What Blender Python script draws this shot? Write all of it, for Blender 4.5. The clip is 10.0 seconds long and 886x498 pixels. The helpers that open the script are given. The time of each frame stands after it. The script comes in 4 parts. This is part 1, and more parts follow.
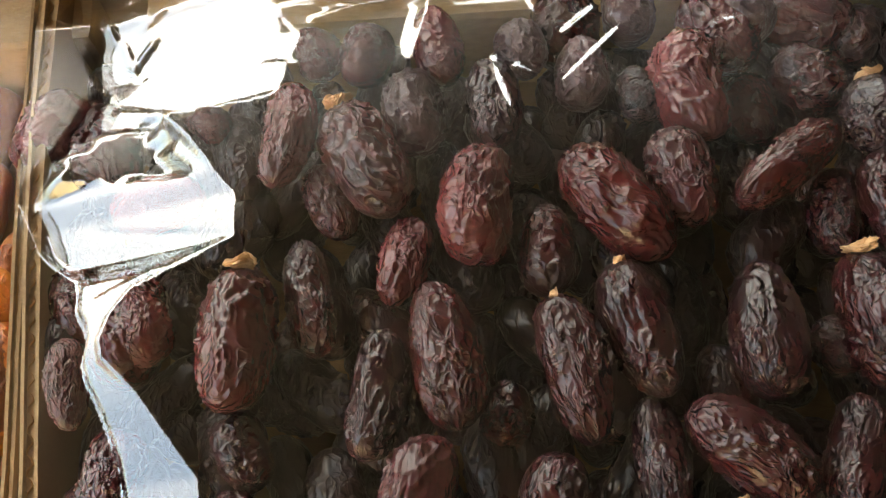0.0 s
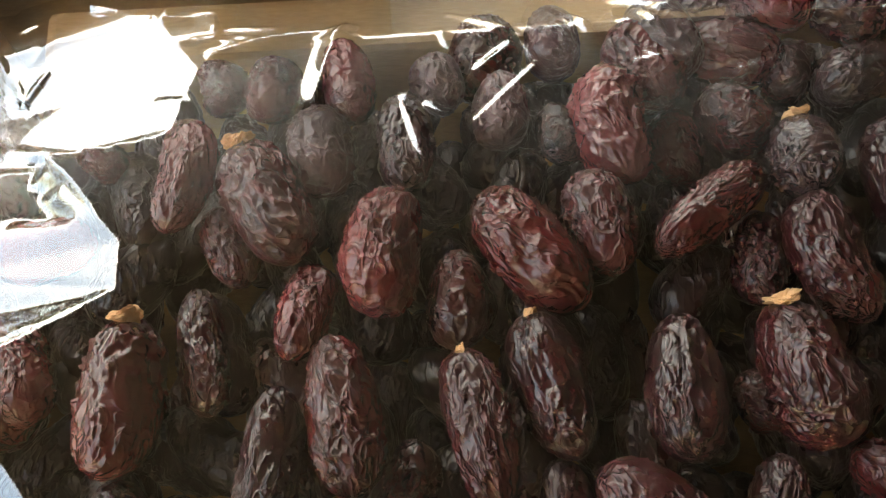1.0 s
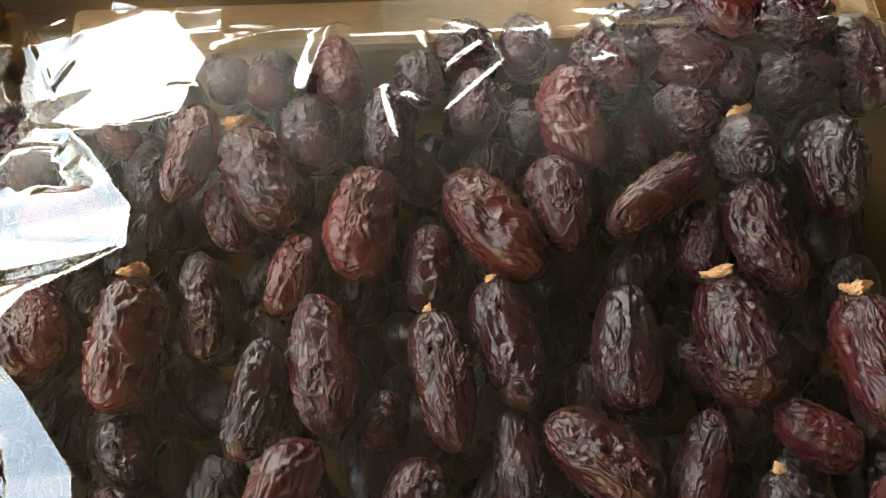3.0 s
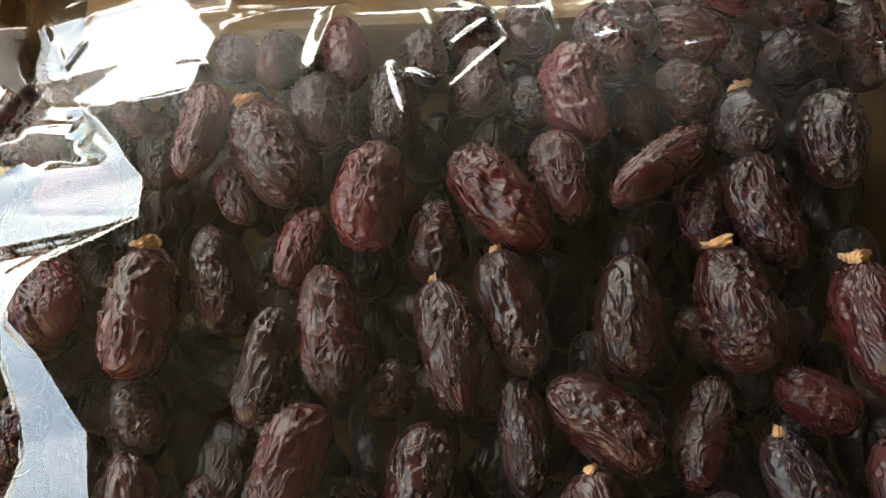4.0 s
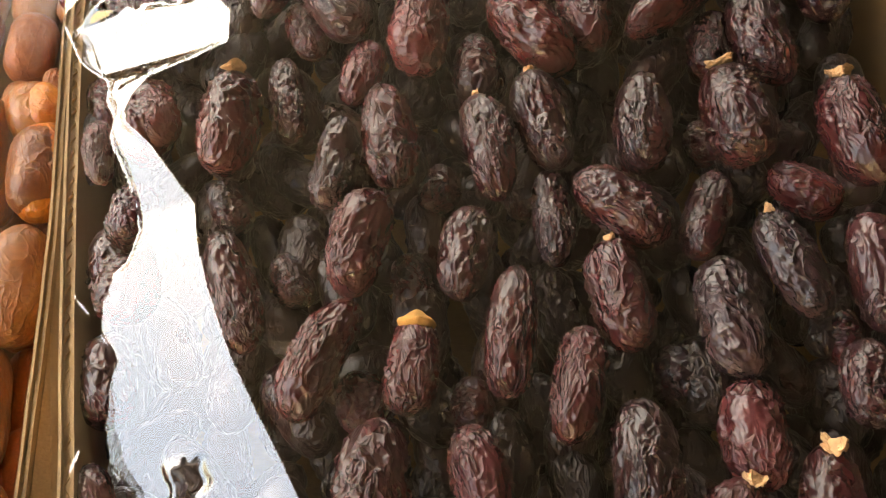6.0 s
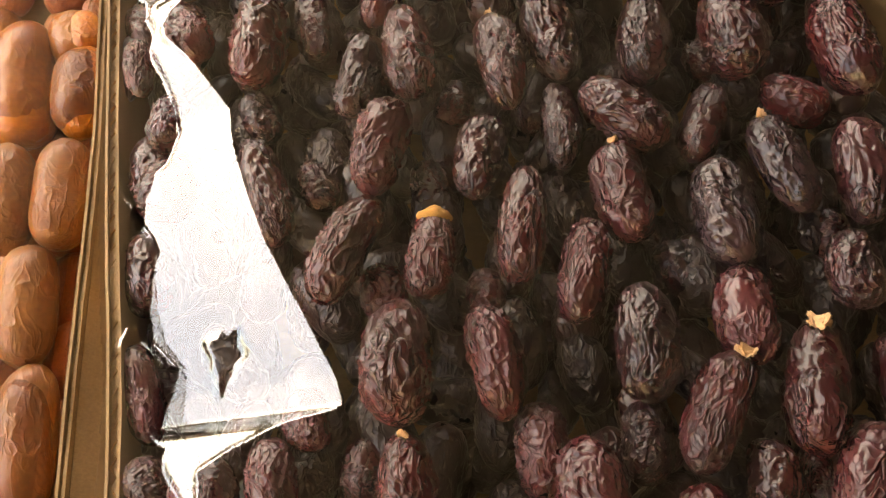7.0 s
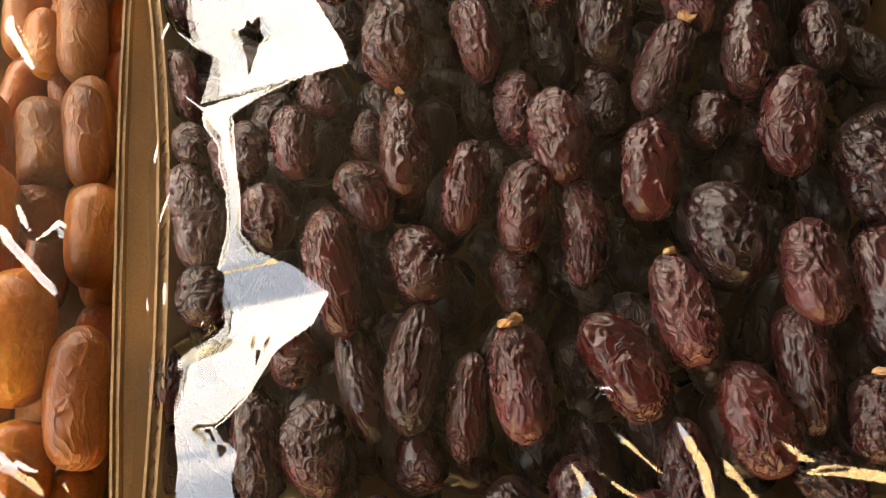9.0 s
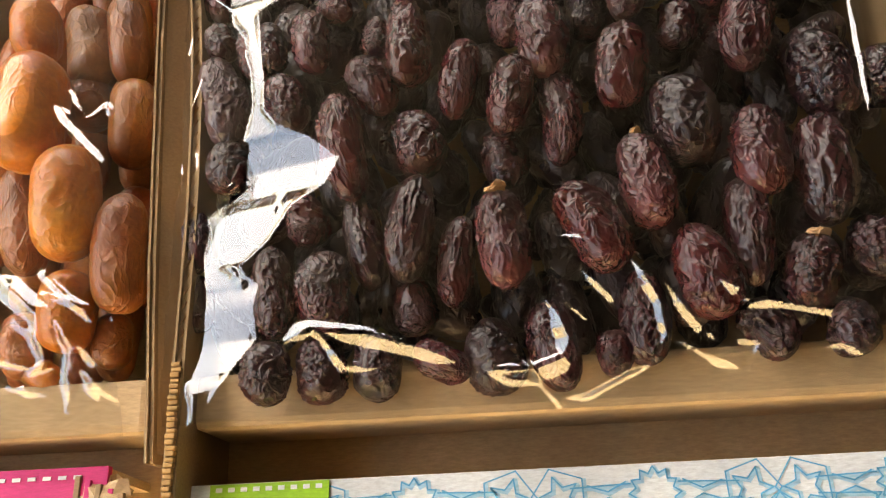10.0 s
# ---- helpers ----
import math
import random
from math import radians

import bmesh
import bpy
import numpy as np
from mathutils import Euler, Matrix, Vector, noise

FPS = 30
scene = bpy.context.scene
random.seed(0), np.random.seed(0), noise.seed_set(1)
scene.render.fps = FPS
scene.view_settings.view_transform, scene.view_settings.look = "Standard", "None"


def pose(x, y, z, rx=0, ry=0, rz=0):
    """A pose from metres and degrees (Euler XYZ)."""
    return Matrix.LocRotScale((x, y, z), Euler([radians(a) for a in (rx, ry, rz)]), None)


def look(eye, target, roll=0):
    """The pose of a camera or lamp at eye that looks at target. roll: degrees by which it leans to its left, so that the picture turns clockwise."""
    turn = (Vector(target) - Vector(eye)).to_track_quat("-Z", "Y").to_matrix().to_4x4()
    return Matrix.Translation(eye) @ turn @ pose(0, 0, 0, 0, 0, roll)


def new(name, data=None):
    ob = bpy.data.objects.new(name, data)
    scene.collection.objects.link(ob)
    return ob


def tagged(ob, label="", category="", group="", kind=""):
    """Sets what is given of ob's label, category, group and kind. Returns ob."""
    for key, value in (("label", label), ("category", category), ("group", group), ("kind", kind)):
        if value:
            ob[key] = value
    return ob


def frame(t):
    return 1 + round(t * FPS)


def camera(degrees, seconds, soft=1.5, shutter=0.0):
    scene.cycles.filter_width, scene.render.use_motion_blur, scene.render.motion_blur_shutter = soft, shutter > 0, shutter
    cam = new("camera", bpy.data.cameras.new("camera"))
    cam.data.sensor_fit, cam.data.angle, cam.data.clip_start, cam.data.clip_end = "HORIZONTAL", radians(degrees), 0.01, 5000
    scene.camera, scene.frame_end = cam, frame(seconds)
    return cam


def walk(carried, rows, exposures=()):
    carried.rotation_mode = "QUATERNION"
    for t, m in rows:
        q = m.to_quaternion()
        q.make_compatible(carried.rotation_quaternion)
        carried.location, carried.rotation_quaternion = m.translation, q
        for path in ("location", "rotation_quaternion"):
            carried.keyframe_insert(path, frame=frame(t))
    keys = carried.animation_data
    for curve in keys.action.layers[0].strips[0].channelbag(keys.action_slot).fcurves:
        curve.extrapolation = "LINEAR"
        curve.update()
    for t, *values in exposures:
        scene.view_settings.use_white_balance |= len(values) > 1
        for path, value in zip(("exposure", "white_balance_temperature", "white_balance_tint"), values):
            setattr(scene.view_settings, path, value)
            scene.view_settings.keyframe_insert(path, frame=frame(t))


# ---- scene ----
cam = camera(55.5, 10.0, soft=1.25)
METRES, EYE, TILT, LEAN, TURN = 0.456, 0.324, -67.4, 0.0, 0.0
ROWS = [
    (0.0, 0.0, 0.0, 0.0, 0.0, 0.0, -0.0),
    (0.5, 0.0299, 0.0115, 0.0252, -0.87, 0.49, 0.01),
    (1.0, 0.0514, 0.0326, 0.0307, -1.37, 0.31, -0.08),
    (1.5, 0.0652, 0.045, 0.0423, -1.35, 0.16, -0.08),
    (2.0, 0.0573, 0.0269, 0.0371, -0.92, 0.82, -0.71),
    (2.5, 0.0732, -0.0233, 0.012, -0.78, 1.66, -1.6),
    (4.0, 0.0833, -0.0498, -0.0276, 0.05, 1.78, -1.36),
    (4.5, 0.0953, -0.0643, -0.0671, 0.57, 0.72, -1.07),
    (5.0, 0.1037, -0.0916, -0.0993, 0.71, 0.25, -0.81),
    (5.5, 0.0858, -0.1328, -0.1375, 1.42, 0.32, -1.05),
    (7.0, 0.069, -0.2161, -0.2527, 2.3, 0.02, -1.05),
    (7.5, 0.0843, -0.2592, -0.3185, 2.83, -1.17, -0.8),
    (8.0, 0.0841, -0.2701, -0.3689, 3.63, -1.98, -0.43),
    (8.5, 0.1154, -0.2881, -0.4036, 3.31, -2.46, 0.56),
    (9.0, 0.1043, -0.3519, -0.4959, 3.73, -3.06, 0.71),
    (9.5, 0.0896, -0.4057, -0.5787, 5.05, -3.48, 0.05),
    (10.0, 0.1281, -0.4652, -0.6142, 4.55, -2.68, -0.32),
]
walk(cam, [(t, pose(0, 0, EYE, TILT, LEAN, TURN) @ pose(METRES * x, METRES * y, METRES * z, 90 + pitch, roll, yaw)) for t, x, y, z, yaw, pitch, roll in ROWS],
     exposures=[(0.0, 3.6, 8200, 0), (2.5, 3.75, 8200, 0), (4.0, 3.4, 8000, 0), (4.5, 3.1, 7900, 0), (5.0, 3.6, 8200, 3), (5.5, 3.9, 8700, 5), (7.0, 3.95, 10200, 11), (9.0, 3.65, 10300, 11), (10.0, 3.45, 8800, 9)])

# ---- daylight: hazy open sky beside the stall, sun above the awning ----
SUN_ELEVATION, SUN_TURN = 58.0, 35.0      # degrees; turn is to the left of straight ahead
world = bpy.data.worlds.new("sky")
scene.world = world
world.use_nodes = True
wn = world.node_tree
sky = wn.nodes.new("ShaderNodeTexSky")
sky.sky_type = "NISHITA"
sky.sun_disc = False
sky.sun_elevation = radians(SUN_ELEVATION)
sky.sun_rotation = radians(-SUN_TURN)
sky.air_density, sky.dust_density, sky.ozone_density = 1.0, 3.0, 1.0
wn.links.new(sky.outputs[0], wn.nodes["Background"].inputs[0])
wn.nodes["Background"].inputs[1].default_value = 0.14
sun_data = bpy.data.lights.new("sun", "SUN")
sun_data.energy, sun_data.angle, sun_data.color = 4.0, radians(0.5), (1.0, 0.93, 0.82)
sun = new("sun", sun_data)
sun.matrix_world = look((-2 * math.sin(radians(SUN_TURN)), 2 * math.cos(radians(SUN_TURN)), 2 * math.tan(radians(SUN_ELEVATION))), (0, 0, 0))


# ---- materials ----
def nodes_of(name):
    m = bpy.data.materials.new(name)
    m.use_nodes = True
    nt = m.node_tree
    return m, nt, nt.nodes["Principled BSDF"]


def add(nt, kind, **settings):
    n = nt.nodes.new(kind)
    for key, value in settings.items():
        n.inputs[key].default_value = value
    return n


def ramp(nt, source, stops):
    r = nt.nodes.new("ShaderNodeValToRGB")
    while len(r.color_ramp.elements) < len(stops):
        r.color_ramp.elements.new(0.5)
    for e, (p, c) in zip(r.color_ramp.elements, stops):
        e.position, e.color = p, (*c, 1) if len(c) == 3 else c
    nt.links.new(source, r.inputs[0])
    return r


def bumped(nt, bsdf, source, strength, distance, under=None):
    b = add(nt, "ShaderNodeBump", Strength=strength, Distance=distance)
    nt.links.new(source, b.inputs["Height"])
    if under:
        nt.links.new(under.outputs[0], b.inputs["Normal"])
    nt.links.new(b.outputs[0], bsdf.inputs["Normal"])
    return b


def skin(name, dark, main, light, rough, wrinkle, coat=0.15, unit=1.0):
    """Wrinkled date skin: blotches, papery crests paled further as painted highlights, a net of fine folds."""
    m, nt, p = nodes_of(name)
    tc = nt.nodes.new("ShaderNodeTexCoord")
    info = nt.nodes.new("ShaderNodeObjectInfo")
    shift = nt.nodes.new("ShaderNodeVectorMath")
    shift.operation = "MULTIPLY_ADD"
    spread = add(nt, "ShaderNodeCombineXYZ")
    nt.links.new(info.outputs["Random"], spread.inputs[0])
    nt.links.new(info.outputs["Random"], spread.inputs[2])
    shift.inputs[1].default_value = (9, 9, 9)
    nt.links.new(spread.outputs[0], shift.inputs[0])
    sized = add(nt, "ShaderNodeMapping", Scale=(unit, unit, unit))
    nt.links.new(tc.outputs["Object"], sized.inputs[0])
    nt.links.new(sized.outputs[0], shift.inputs[2])
    stretch = add(nt, "ShaderNodeMapping", Scale=(1, 0.55, 1))
    nt.links.new(shift.outputs[0], stretch.inputs[0])
    blotch = add(nt, "ShaderNodeTexNoise", Scale=1.6, Detail=4.0, Roughness=0.6)
    nt.links.new(stretch.outputs[0], blotch.inputs["Vector"])
    tone = ramp(nt, blotch.outputs[0], [(0.3, dark), (0.52, main), (0.74, light)])
    fine = add(nt, "ShaderNodeTexNoise", Scale=26.0, Detail=5.0, Roughness=0.7)
    nt.links.new(shift.outputs[0], fine.inputs["Vector"])
    speck = ramp(nt, fine.outputs[0], [(0.3, (0.74, 0.74, 0.74)), (0.72, (1.18, 1.15, 1.12))])
    vary = add(nt, "ShaderNodeMapRange")
    vary.inputs["To Min"].default_value, vary.inputs["To Max"].default_value = 0.72, 1.3
    nt.links.new(info.outputs["Random"], vary.inputs[0])
    mul = nt.nodes.new("ShaderNodeVectorMath")
    mul.operation = "MULTIPLY"
    nt.links.new(tone.outputs[0], mul.inputs[0])
    nt.links.new(speck.outputs[0], mul.inputs[1])
    mul2 = nt.nodes.new("ShaderNodeVectorMath")
    mul2.operation = "SCALE"
    nt.links.new(mul.outputs[0], mul2.inputs[0])
    nt.links.new(vary.outputs[0], mul2.inputs["Scale"])
    nt.links.new(mul2.outputs[0], p.inputs["Base Color"])
    # folds: thin raised ridges with smooth skin between, a coarse and a fine set
    warp = add(nt, "ShaderNodeTexNoise", Scale=3.2, Detail=2.0, Roughness=0.5)
    nt.links.new(stretch.outputs[0], warp.inputs["Vector"])
    mixv = nt.nodes.new("ShaderNodeMix")
    mixv.data_type = "VECTOR"
    mixv.inputs[0].default_value = 0.24
    nt.links.new(stretch.outputs[0], mixv.inputs[4])
    nt.links.new(warp.outputs["Color"], mixv.inputs[5])
    where = add(nt, "ShaderNodeTexNoise", Scale=2.4, Detail=2.0, Roughness=0.5)
    nt.links.new(shift.outputs[0], where.inputs["Vector"])
    loose = ramp(nt, where.outputs[0], [(0.38, (0.12,) * 3), (0.56, (1.0,) * 3)])

    def ridges(scale, sharp):
        n = add(nt, "ShaderNodeTexNoise", Scale=scale, Detail=1.0, Roughness=0.4)
        nt.links.new(mixv.outputs[1], n.inputs["Vector"])
        off = nt.nodes.new("ShaderNodeMath")
        off.operation = "SUBTRACT"
        off.inputs[1].default_value = 0.5
        nt.links.new(n.outputs[0], off.inputs[0])
        size = nt.nodes.new("ShaderNodeMath")
        size.operation = "ABSOLUTE"
        nt.links.new(off.outputs[0], size.inputs[0])
        line = ramp(nt, size.outputs[0], [(0.0, (1.0,) * 3), (0.30 * sharp, (0.55,) * 3), (sharp, (0.0,) * 3)])
        out = nt.nodes.new("ShaderNodeMath")
        out.operation = "MULTIPLY"
        nt.links.new(line.outputs[0], out.inputs[0])
        nt.links.new(loose.outputs[0], out.inputs[1])
        return out

    coarse_folds, fine_folds = ridges(9.5, 0.10), ridges(22.0, 0.13)
    b1 = bumped(nt, p, coarse_folds.outputs[0], 0.9 * wrinkle, 0.0011)
    b2 = bumped(nt, p, fine_folds.outputs[0], 0.8 * wrinkle, 0.00050, b1)
    bumped(nt, p, fine.outputs[0], 0.22, 0.00018, b2)
    # lighter tone on the ridges: papery skin plus highlight painted into the colour
    paler = nt.nodes.new("ShaderNodeMix")
    paler.data_type = "RGBA"
    paler.inputs[7].default_value = (*light, 1)
    dim = nt.nodes.new("ShaderNodeMath")
    dim.operation = "MULTIPLY"
    dim.inputs[1].default_value = 0.6 * wrinkle
    nt.links.new(coarse_folds.outputs[0], dim.inputs[0])
    nt.links.new(dim.outputs[0], paler.inputs[0])
    nt.links.new(mul2.outputs[0], paler.inputs[6])
    nt.links.new(paler.outputs[2], p.inputs["Base Color"])
    shine = ramp(nt, blotch.outputs[0], [(0.3, (rough + 0.12,) * 3), (0.7, (rough - 0.04,) * 3)])
    nt.links.new(shine.outputs[0], p.inputs["Roughness"])
    p.inputs["Coat Weight"].default_value = coat
    p.inputs["Coat Roughness"].default_value = 0.12
    p.inputs["Specular IOR Level"].default_value = 0.5
    return m


SKINS = {
    "k": skin("black_date_skin", (0.0118, 0.0044, 0.0050), (0.0288, 0.0081, 0.0091), (0.0611, 0.0176, 0.0200), 0.21, 1.0, 0.15),
    "b": skin("bluish_black_date_skin", (0.0144, 0.0074, 0.0090), (0.0323, 0.0146, 0.0167), (0.0764, 0.0332, 0.0375), 0.21, 1.0, 0.15),
    "d": skin("dark_brown_date_skin", (0.0159, 0.0031, 0.0035), (0.0432, 0.0081, 0.0093), (0.0866, 0.0188, 0.0213), 0.21, 1.0, 0.15),
    "m": skin("brown_date_skin", (0.0259, 0.0056, 0.0064), (0.0737, 0.0150, 0.0171), (0.1472, 0.0363, 0.0411), 0.21, 1.0, 0.15),
    "r": skin("red_date_skin", (0.0268, 0.0036, 0.0042), (0.0679, 0.0090, 0.0099), (0.1323, 0.0234, 0.0262), 0.21, 1.0, 0.15),
    "o": skin("russet_date_skin", (0.0500, 0.0078, 0.0086), (0.1207, 0.0209, 0.0227), (0.2234, 0.0522, 0.0563), 0.21, 1.0, 0.15),
    # greyer and paler: the haze of the film above is painted into this skin
    "g": skin("film_hazed_date_skin", (0.0267, 0.0114, 0.0129), (0.0668, 0.0283, 0.0322), (0.1414, 0.0681, 0.0771), 0.28, 1.0, 0.15),
}
AMBER = {
    "o": skin("amber_date_skin", (0.360, 0.085, 0.008), (0.500, 0.150, 0.014), (0.640, 0.260, 0.040), 0.34, 0.42),
    "a": skin("chestnut_date_skin", (0.185, 0.045, 0.010), (0.300, 0.084, 0.015), (0.440, 0.160, 0.038), 0.38, 0.55),
    "t": skin("tan_date_skin", (0.190, 0.056, 0.011), (0.290, 0.098, 0.018), (0.420, 0.175, 0.044), 0.44, 0.5),
}
for amber_skin in AMBER.values():
    flesh = amber_skin.node_tree.nodes["Principled BSDF"]
    flesh.inputs["Subsurface Weight"].default_value = 0.22
    flesh.inputs["Subsurface Radius"].default_value = (1.0, 0.35, 0.08)
    flesh.inputs["Subsurface Scale"].default_value = 0.004
# darker copies of the dark date skins: shade of the gaps put into the colour
GAP_SHADED = [skin("gap_shaded_black_skin", (0.006, 0.003, 0.003), (0.012, 0.005, 0.005), (0.026, 0.010, 0.009), 0.28, 1.0, 0.0, 26.0),
        skin("gap_shaded_brown_skin", (0.009, 0.003, 0.003), (0.022, 0.006, 0.006), (0.046, 0.014, 0.012), 0.28, 1.0, 0.0, 26.0)]
DEEP_AMBER = [skin("deep_chestnut_date_skin", (0.210, 0.045, 0.012), (0.360, 0.095, 0.022), (0.520, 0.180, 0.050), 0.32, 0.3, 0.15, 26.0),
              skin("deep_tan_date_skin", (0.270, 0.085, 0.024), (0.420, 0.155, 0.046), (0.560, 0.250, 0.090), 0.40, 0.3, 0.15, 26.0)]


def card(name, colour, coarse=0.0):
    m, nt, p = nodes_of(name)
    tc = nt.nodes.new("ShaderNodeTexCoord")
    big = add(nt, "ShaderNodeTexNoise", Scale=14.0, Detail=5.0, Roughness=0.6)
    nt.links.new(tc.outputs["Object"], big.inputs["Vector"])
    fibre = add(nt, "ShaderNodeTexNoise", Scale=900.0, Detail=3.0, Roughness=0.7)
    stretch = add(nt, "ShaderNodeMapping", Scale=(0.25, 1, 1))
    nt.links.new(tc.outputs["Object"], stretch.inputs[0])
    nt.links.new(stretch.outputs[0], fibre.inputs["Vector"])
    r = ramp(nt, big.outputs[0], [(0.3, tuple(0.74 * c for c in colour)), (0.68, tuple(1.12 * c for c in colour))])
    s = ramp(nt, fibre.outputs[0], [(0.3, (0.82, 0.8, 0.78)), (0.7, (1.08, 1.08, 1.08))])
    mul = nt.nodes.new("ShaderNodeVectorMath")
    mul.operation = "MULTIPLY"
    nt.links.new(r.outputs[0], mul.inputs[0])
    nt.links.new(s.outputs[0], mul.inputs[1])
    nt.links.new(mul.outputs[0], p.inputs["Base Color"])
    p.inputs["Roughness"].default_value = 0.75
    b = bumped(nt, p, fibre.outputs[0], 0.3, 0.0004)
    if coarse:
        flutes = add(nt, "ShaderNodeTexWave", Scale=coarse, Distortion=0.6)
        flutes.bands_direction = "X"
        nt.links.new(tc.outputs["Object"], flutes.inputs["Vector"])
        bumped(nt, p, flutes.outputs["Fac"], 0.18, 0.0008, b)
    return m


CARD = card("kraft_cardboard", (0.58, 0.40, 0.215), 26.0)
CARD_EDGE = card("torn_cardboard_edge", (0.50, 0.27, 0.085))
CARD_BACK = card("brown_cardboard", (0.33, 0.205, 0.095), 20.0)
PRINT_WHITE = card("printed_white_card", (0.80, 0.80, 0.76))
PRINT_BLUE = card("blue_print", (0.10, 0.42, 0.64))
PRINT_PALE = card("pale_blue_print", (0.42, 0.66, 0.76))
PRINT_GREEN = card("green_print", (0.30, 0.55, 0.03))
PRINT_PINK = card("pink_print", (0.62, 0.03, 0.16))
BLOCKER_CANVAS = card("blocker_canvas", (0.016, 0.015, 0.014))
BLOCKER_CANVAS.node_tree.nodes["Principled BSDF"].inputs["Specular IOR Level"].default_value = 0.42
WOOD = card("table_board", (0.20, 0.12, 0.06))
SAND = card("sandy_ground", (0.34, 0.27, 0.18))
PLASTER = card("cream_plaster", (0.62, 0.52, 0.34))
CALYX = card("dry_calyx", (0.72, 0.42, 0.21))
CAP = card("pale_amber_cap", (0.62, 0.30, 0.075))


def clear_film(name, sheen, haze):
    """Clear wrapping film: see-through, mirror gloss that grows at a slant, a faint dusty veil that also paints glare
    at the far end.
    """
    m, nt, p = nodes_of(name)
    out = nt.nodes["Material Output"]
    nt.nodes.remove(p)
    lw = add(nt, "ShaderNodeLayerWeight", Blend=0.5)
    up = nt.nodes.new("ShaderNodeMath")
    up.operation = "POWER"
    nt.links.new(lw.outputs["Facing"], up.inputs[0])
    up.inputs[1].default_value = 4.0
    fac = nt.nodes.new("ShaderNodeMath")
    fac.operation = "MULTIPLY_ADD"
    nt.links.new(up.outputs[0], fac.inputs[0])
    fac.inputs[1].default_value, fac.inputs[2].default_value = 0.8, sheen
    fac.use_clamp = True
    tc = nt.nodes.new("ShaderNodeTexCoord")
    crinkle = add(nt, "ShaderNodeTexNoise", Scale=45.0, Detail=1.0, Roughness=0.4)
    nt.links.new(tc.outputs["Object"], crinkle.inputs["Vector"])
    b = add(nt, "ShaderNodeBump", Strength=0.03, Distance=0.0004)
    nt.links.new(crinkle.outputs[0], b.inputs["Height"])
    clear = nt.nodes.new("ShaderNodeBsdfTransparent")
    clear.inputs[0].default_value = (0.95, 0.94, 0.92, 1)
    gloss = add(nt, "ShaderNodeBsdfGlossy", Roughness=0.02)
    nt.links.new(b.outputs[0], gloss.inputs["Normal"])
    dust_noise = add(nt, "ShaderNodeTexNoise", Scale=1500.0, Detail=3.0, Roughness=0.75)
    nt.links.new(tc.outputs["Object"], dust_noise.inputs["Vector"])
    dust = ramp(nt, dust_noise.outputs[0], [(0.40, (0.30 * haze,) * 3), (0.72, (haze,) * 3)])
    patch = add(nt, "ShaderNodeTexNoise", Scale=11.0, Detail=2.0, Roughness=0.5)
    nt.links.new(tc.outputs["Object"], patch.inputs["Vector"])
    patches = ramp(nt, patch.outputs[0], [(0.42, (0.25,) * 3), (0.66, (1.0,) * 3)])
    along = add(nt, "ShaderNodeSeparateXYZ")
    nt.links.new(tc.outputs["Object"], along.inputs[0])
    # veil thickens with distance: glare haze painted on top of the dust specks
    far_glare = add(nt, "ShaderNodeMapRange")
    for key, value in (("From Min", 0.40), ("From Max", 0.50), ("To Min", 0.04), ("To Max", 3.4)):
        far_glare.inputs[key].default_value = value
    nt.links.new(along.outputs[1], far_glare.inputs[0])
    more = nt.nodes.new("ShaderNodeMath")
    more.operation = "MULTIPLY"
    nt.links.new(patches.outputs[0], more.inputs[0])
    nt.links.new(far_glare.outputs[0], more.inputs[1])
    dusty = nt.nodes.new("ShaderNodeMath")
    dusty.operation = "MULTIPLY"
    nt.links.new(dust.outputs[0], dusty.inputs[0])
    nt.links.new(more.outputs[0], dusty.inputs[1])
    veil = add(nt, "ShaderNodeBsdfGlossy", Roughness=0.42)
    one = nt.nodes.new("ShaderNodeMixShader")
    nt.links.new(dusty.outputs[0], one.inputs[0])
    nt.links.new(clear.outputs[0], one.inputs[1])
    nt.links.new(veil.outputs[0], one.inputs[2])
    two = nt.nodes.new("ShaderNodeMixShader")
    nt.links.new(fac.outputs[0], two.inputs[0])
    nt.links.new(one.outputs[0], two.inputs[1])
    nt.links.new(gloss.outputs[0], two.inputs[2])
    nt.links.new(two.outputs[0], out.inputs[0])
    return m


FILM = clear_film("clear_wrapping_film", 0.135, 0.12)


# ---- helpers ----
def mesh_of(name, bm, material):
    me = bpy.data.meshes.new(name)
    bm.to_mesh(me)
    bm.free()
    if material:
        me.materials.append(material)
    return me


def part(name, bm, material, parent, label=""):
    ob = new(name, mesh_of(name, bm, material))
    ob.parent = parent
    return tagged(ob, label)


def block(x0, x1, y0, y1, z0, z1, bevel=0.0, bm=None):
    bm = bm or bmesh.new()
    got = bmesh.ops.create_cube(bm, size=1, matrix=Matrix.Translation(((x0 + x1) / 2, (y0 + y1) / 2, (z0 + z1) / 2)) @ Matrix.Diagonal((x1 - x0, y1 - y0, z1 - z0, 1)))
    if bevel:
        es = {e for v in got["verts"] for e in v.link_edges}
        bmesh.ops.bevel(bm, geom=list(es), offset=bevel, segments=2, affect="EDGES", profile=0.6)
    return bm


# the trays stand a little turned on the table: local u to the right, v away
TRAYS = pose(-0.080, -0.295, 0, 0, 0, 4.5)


# ---- ground, table, unseen awning, light-blocking cloths and far wall ----
def setting(name, bm, material, label, category):
    return tagged(new(name, mesh_of(name, bm, material)), label, category, kind="structure")


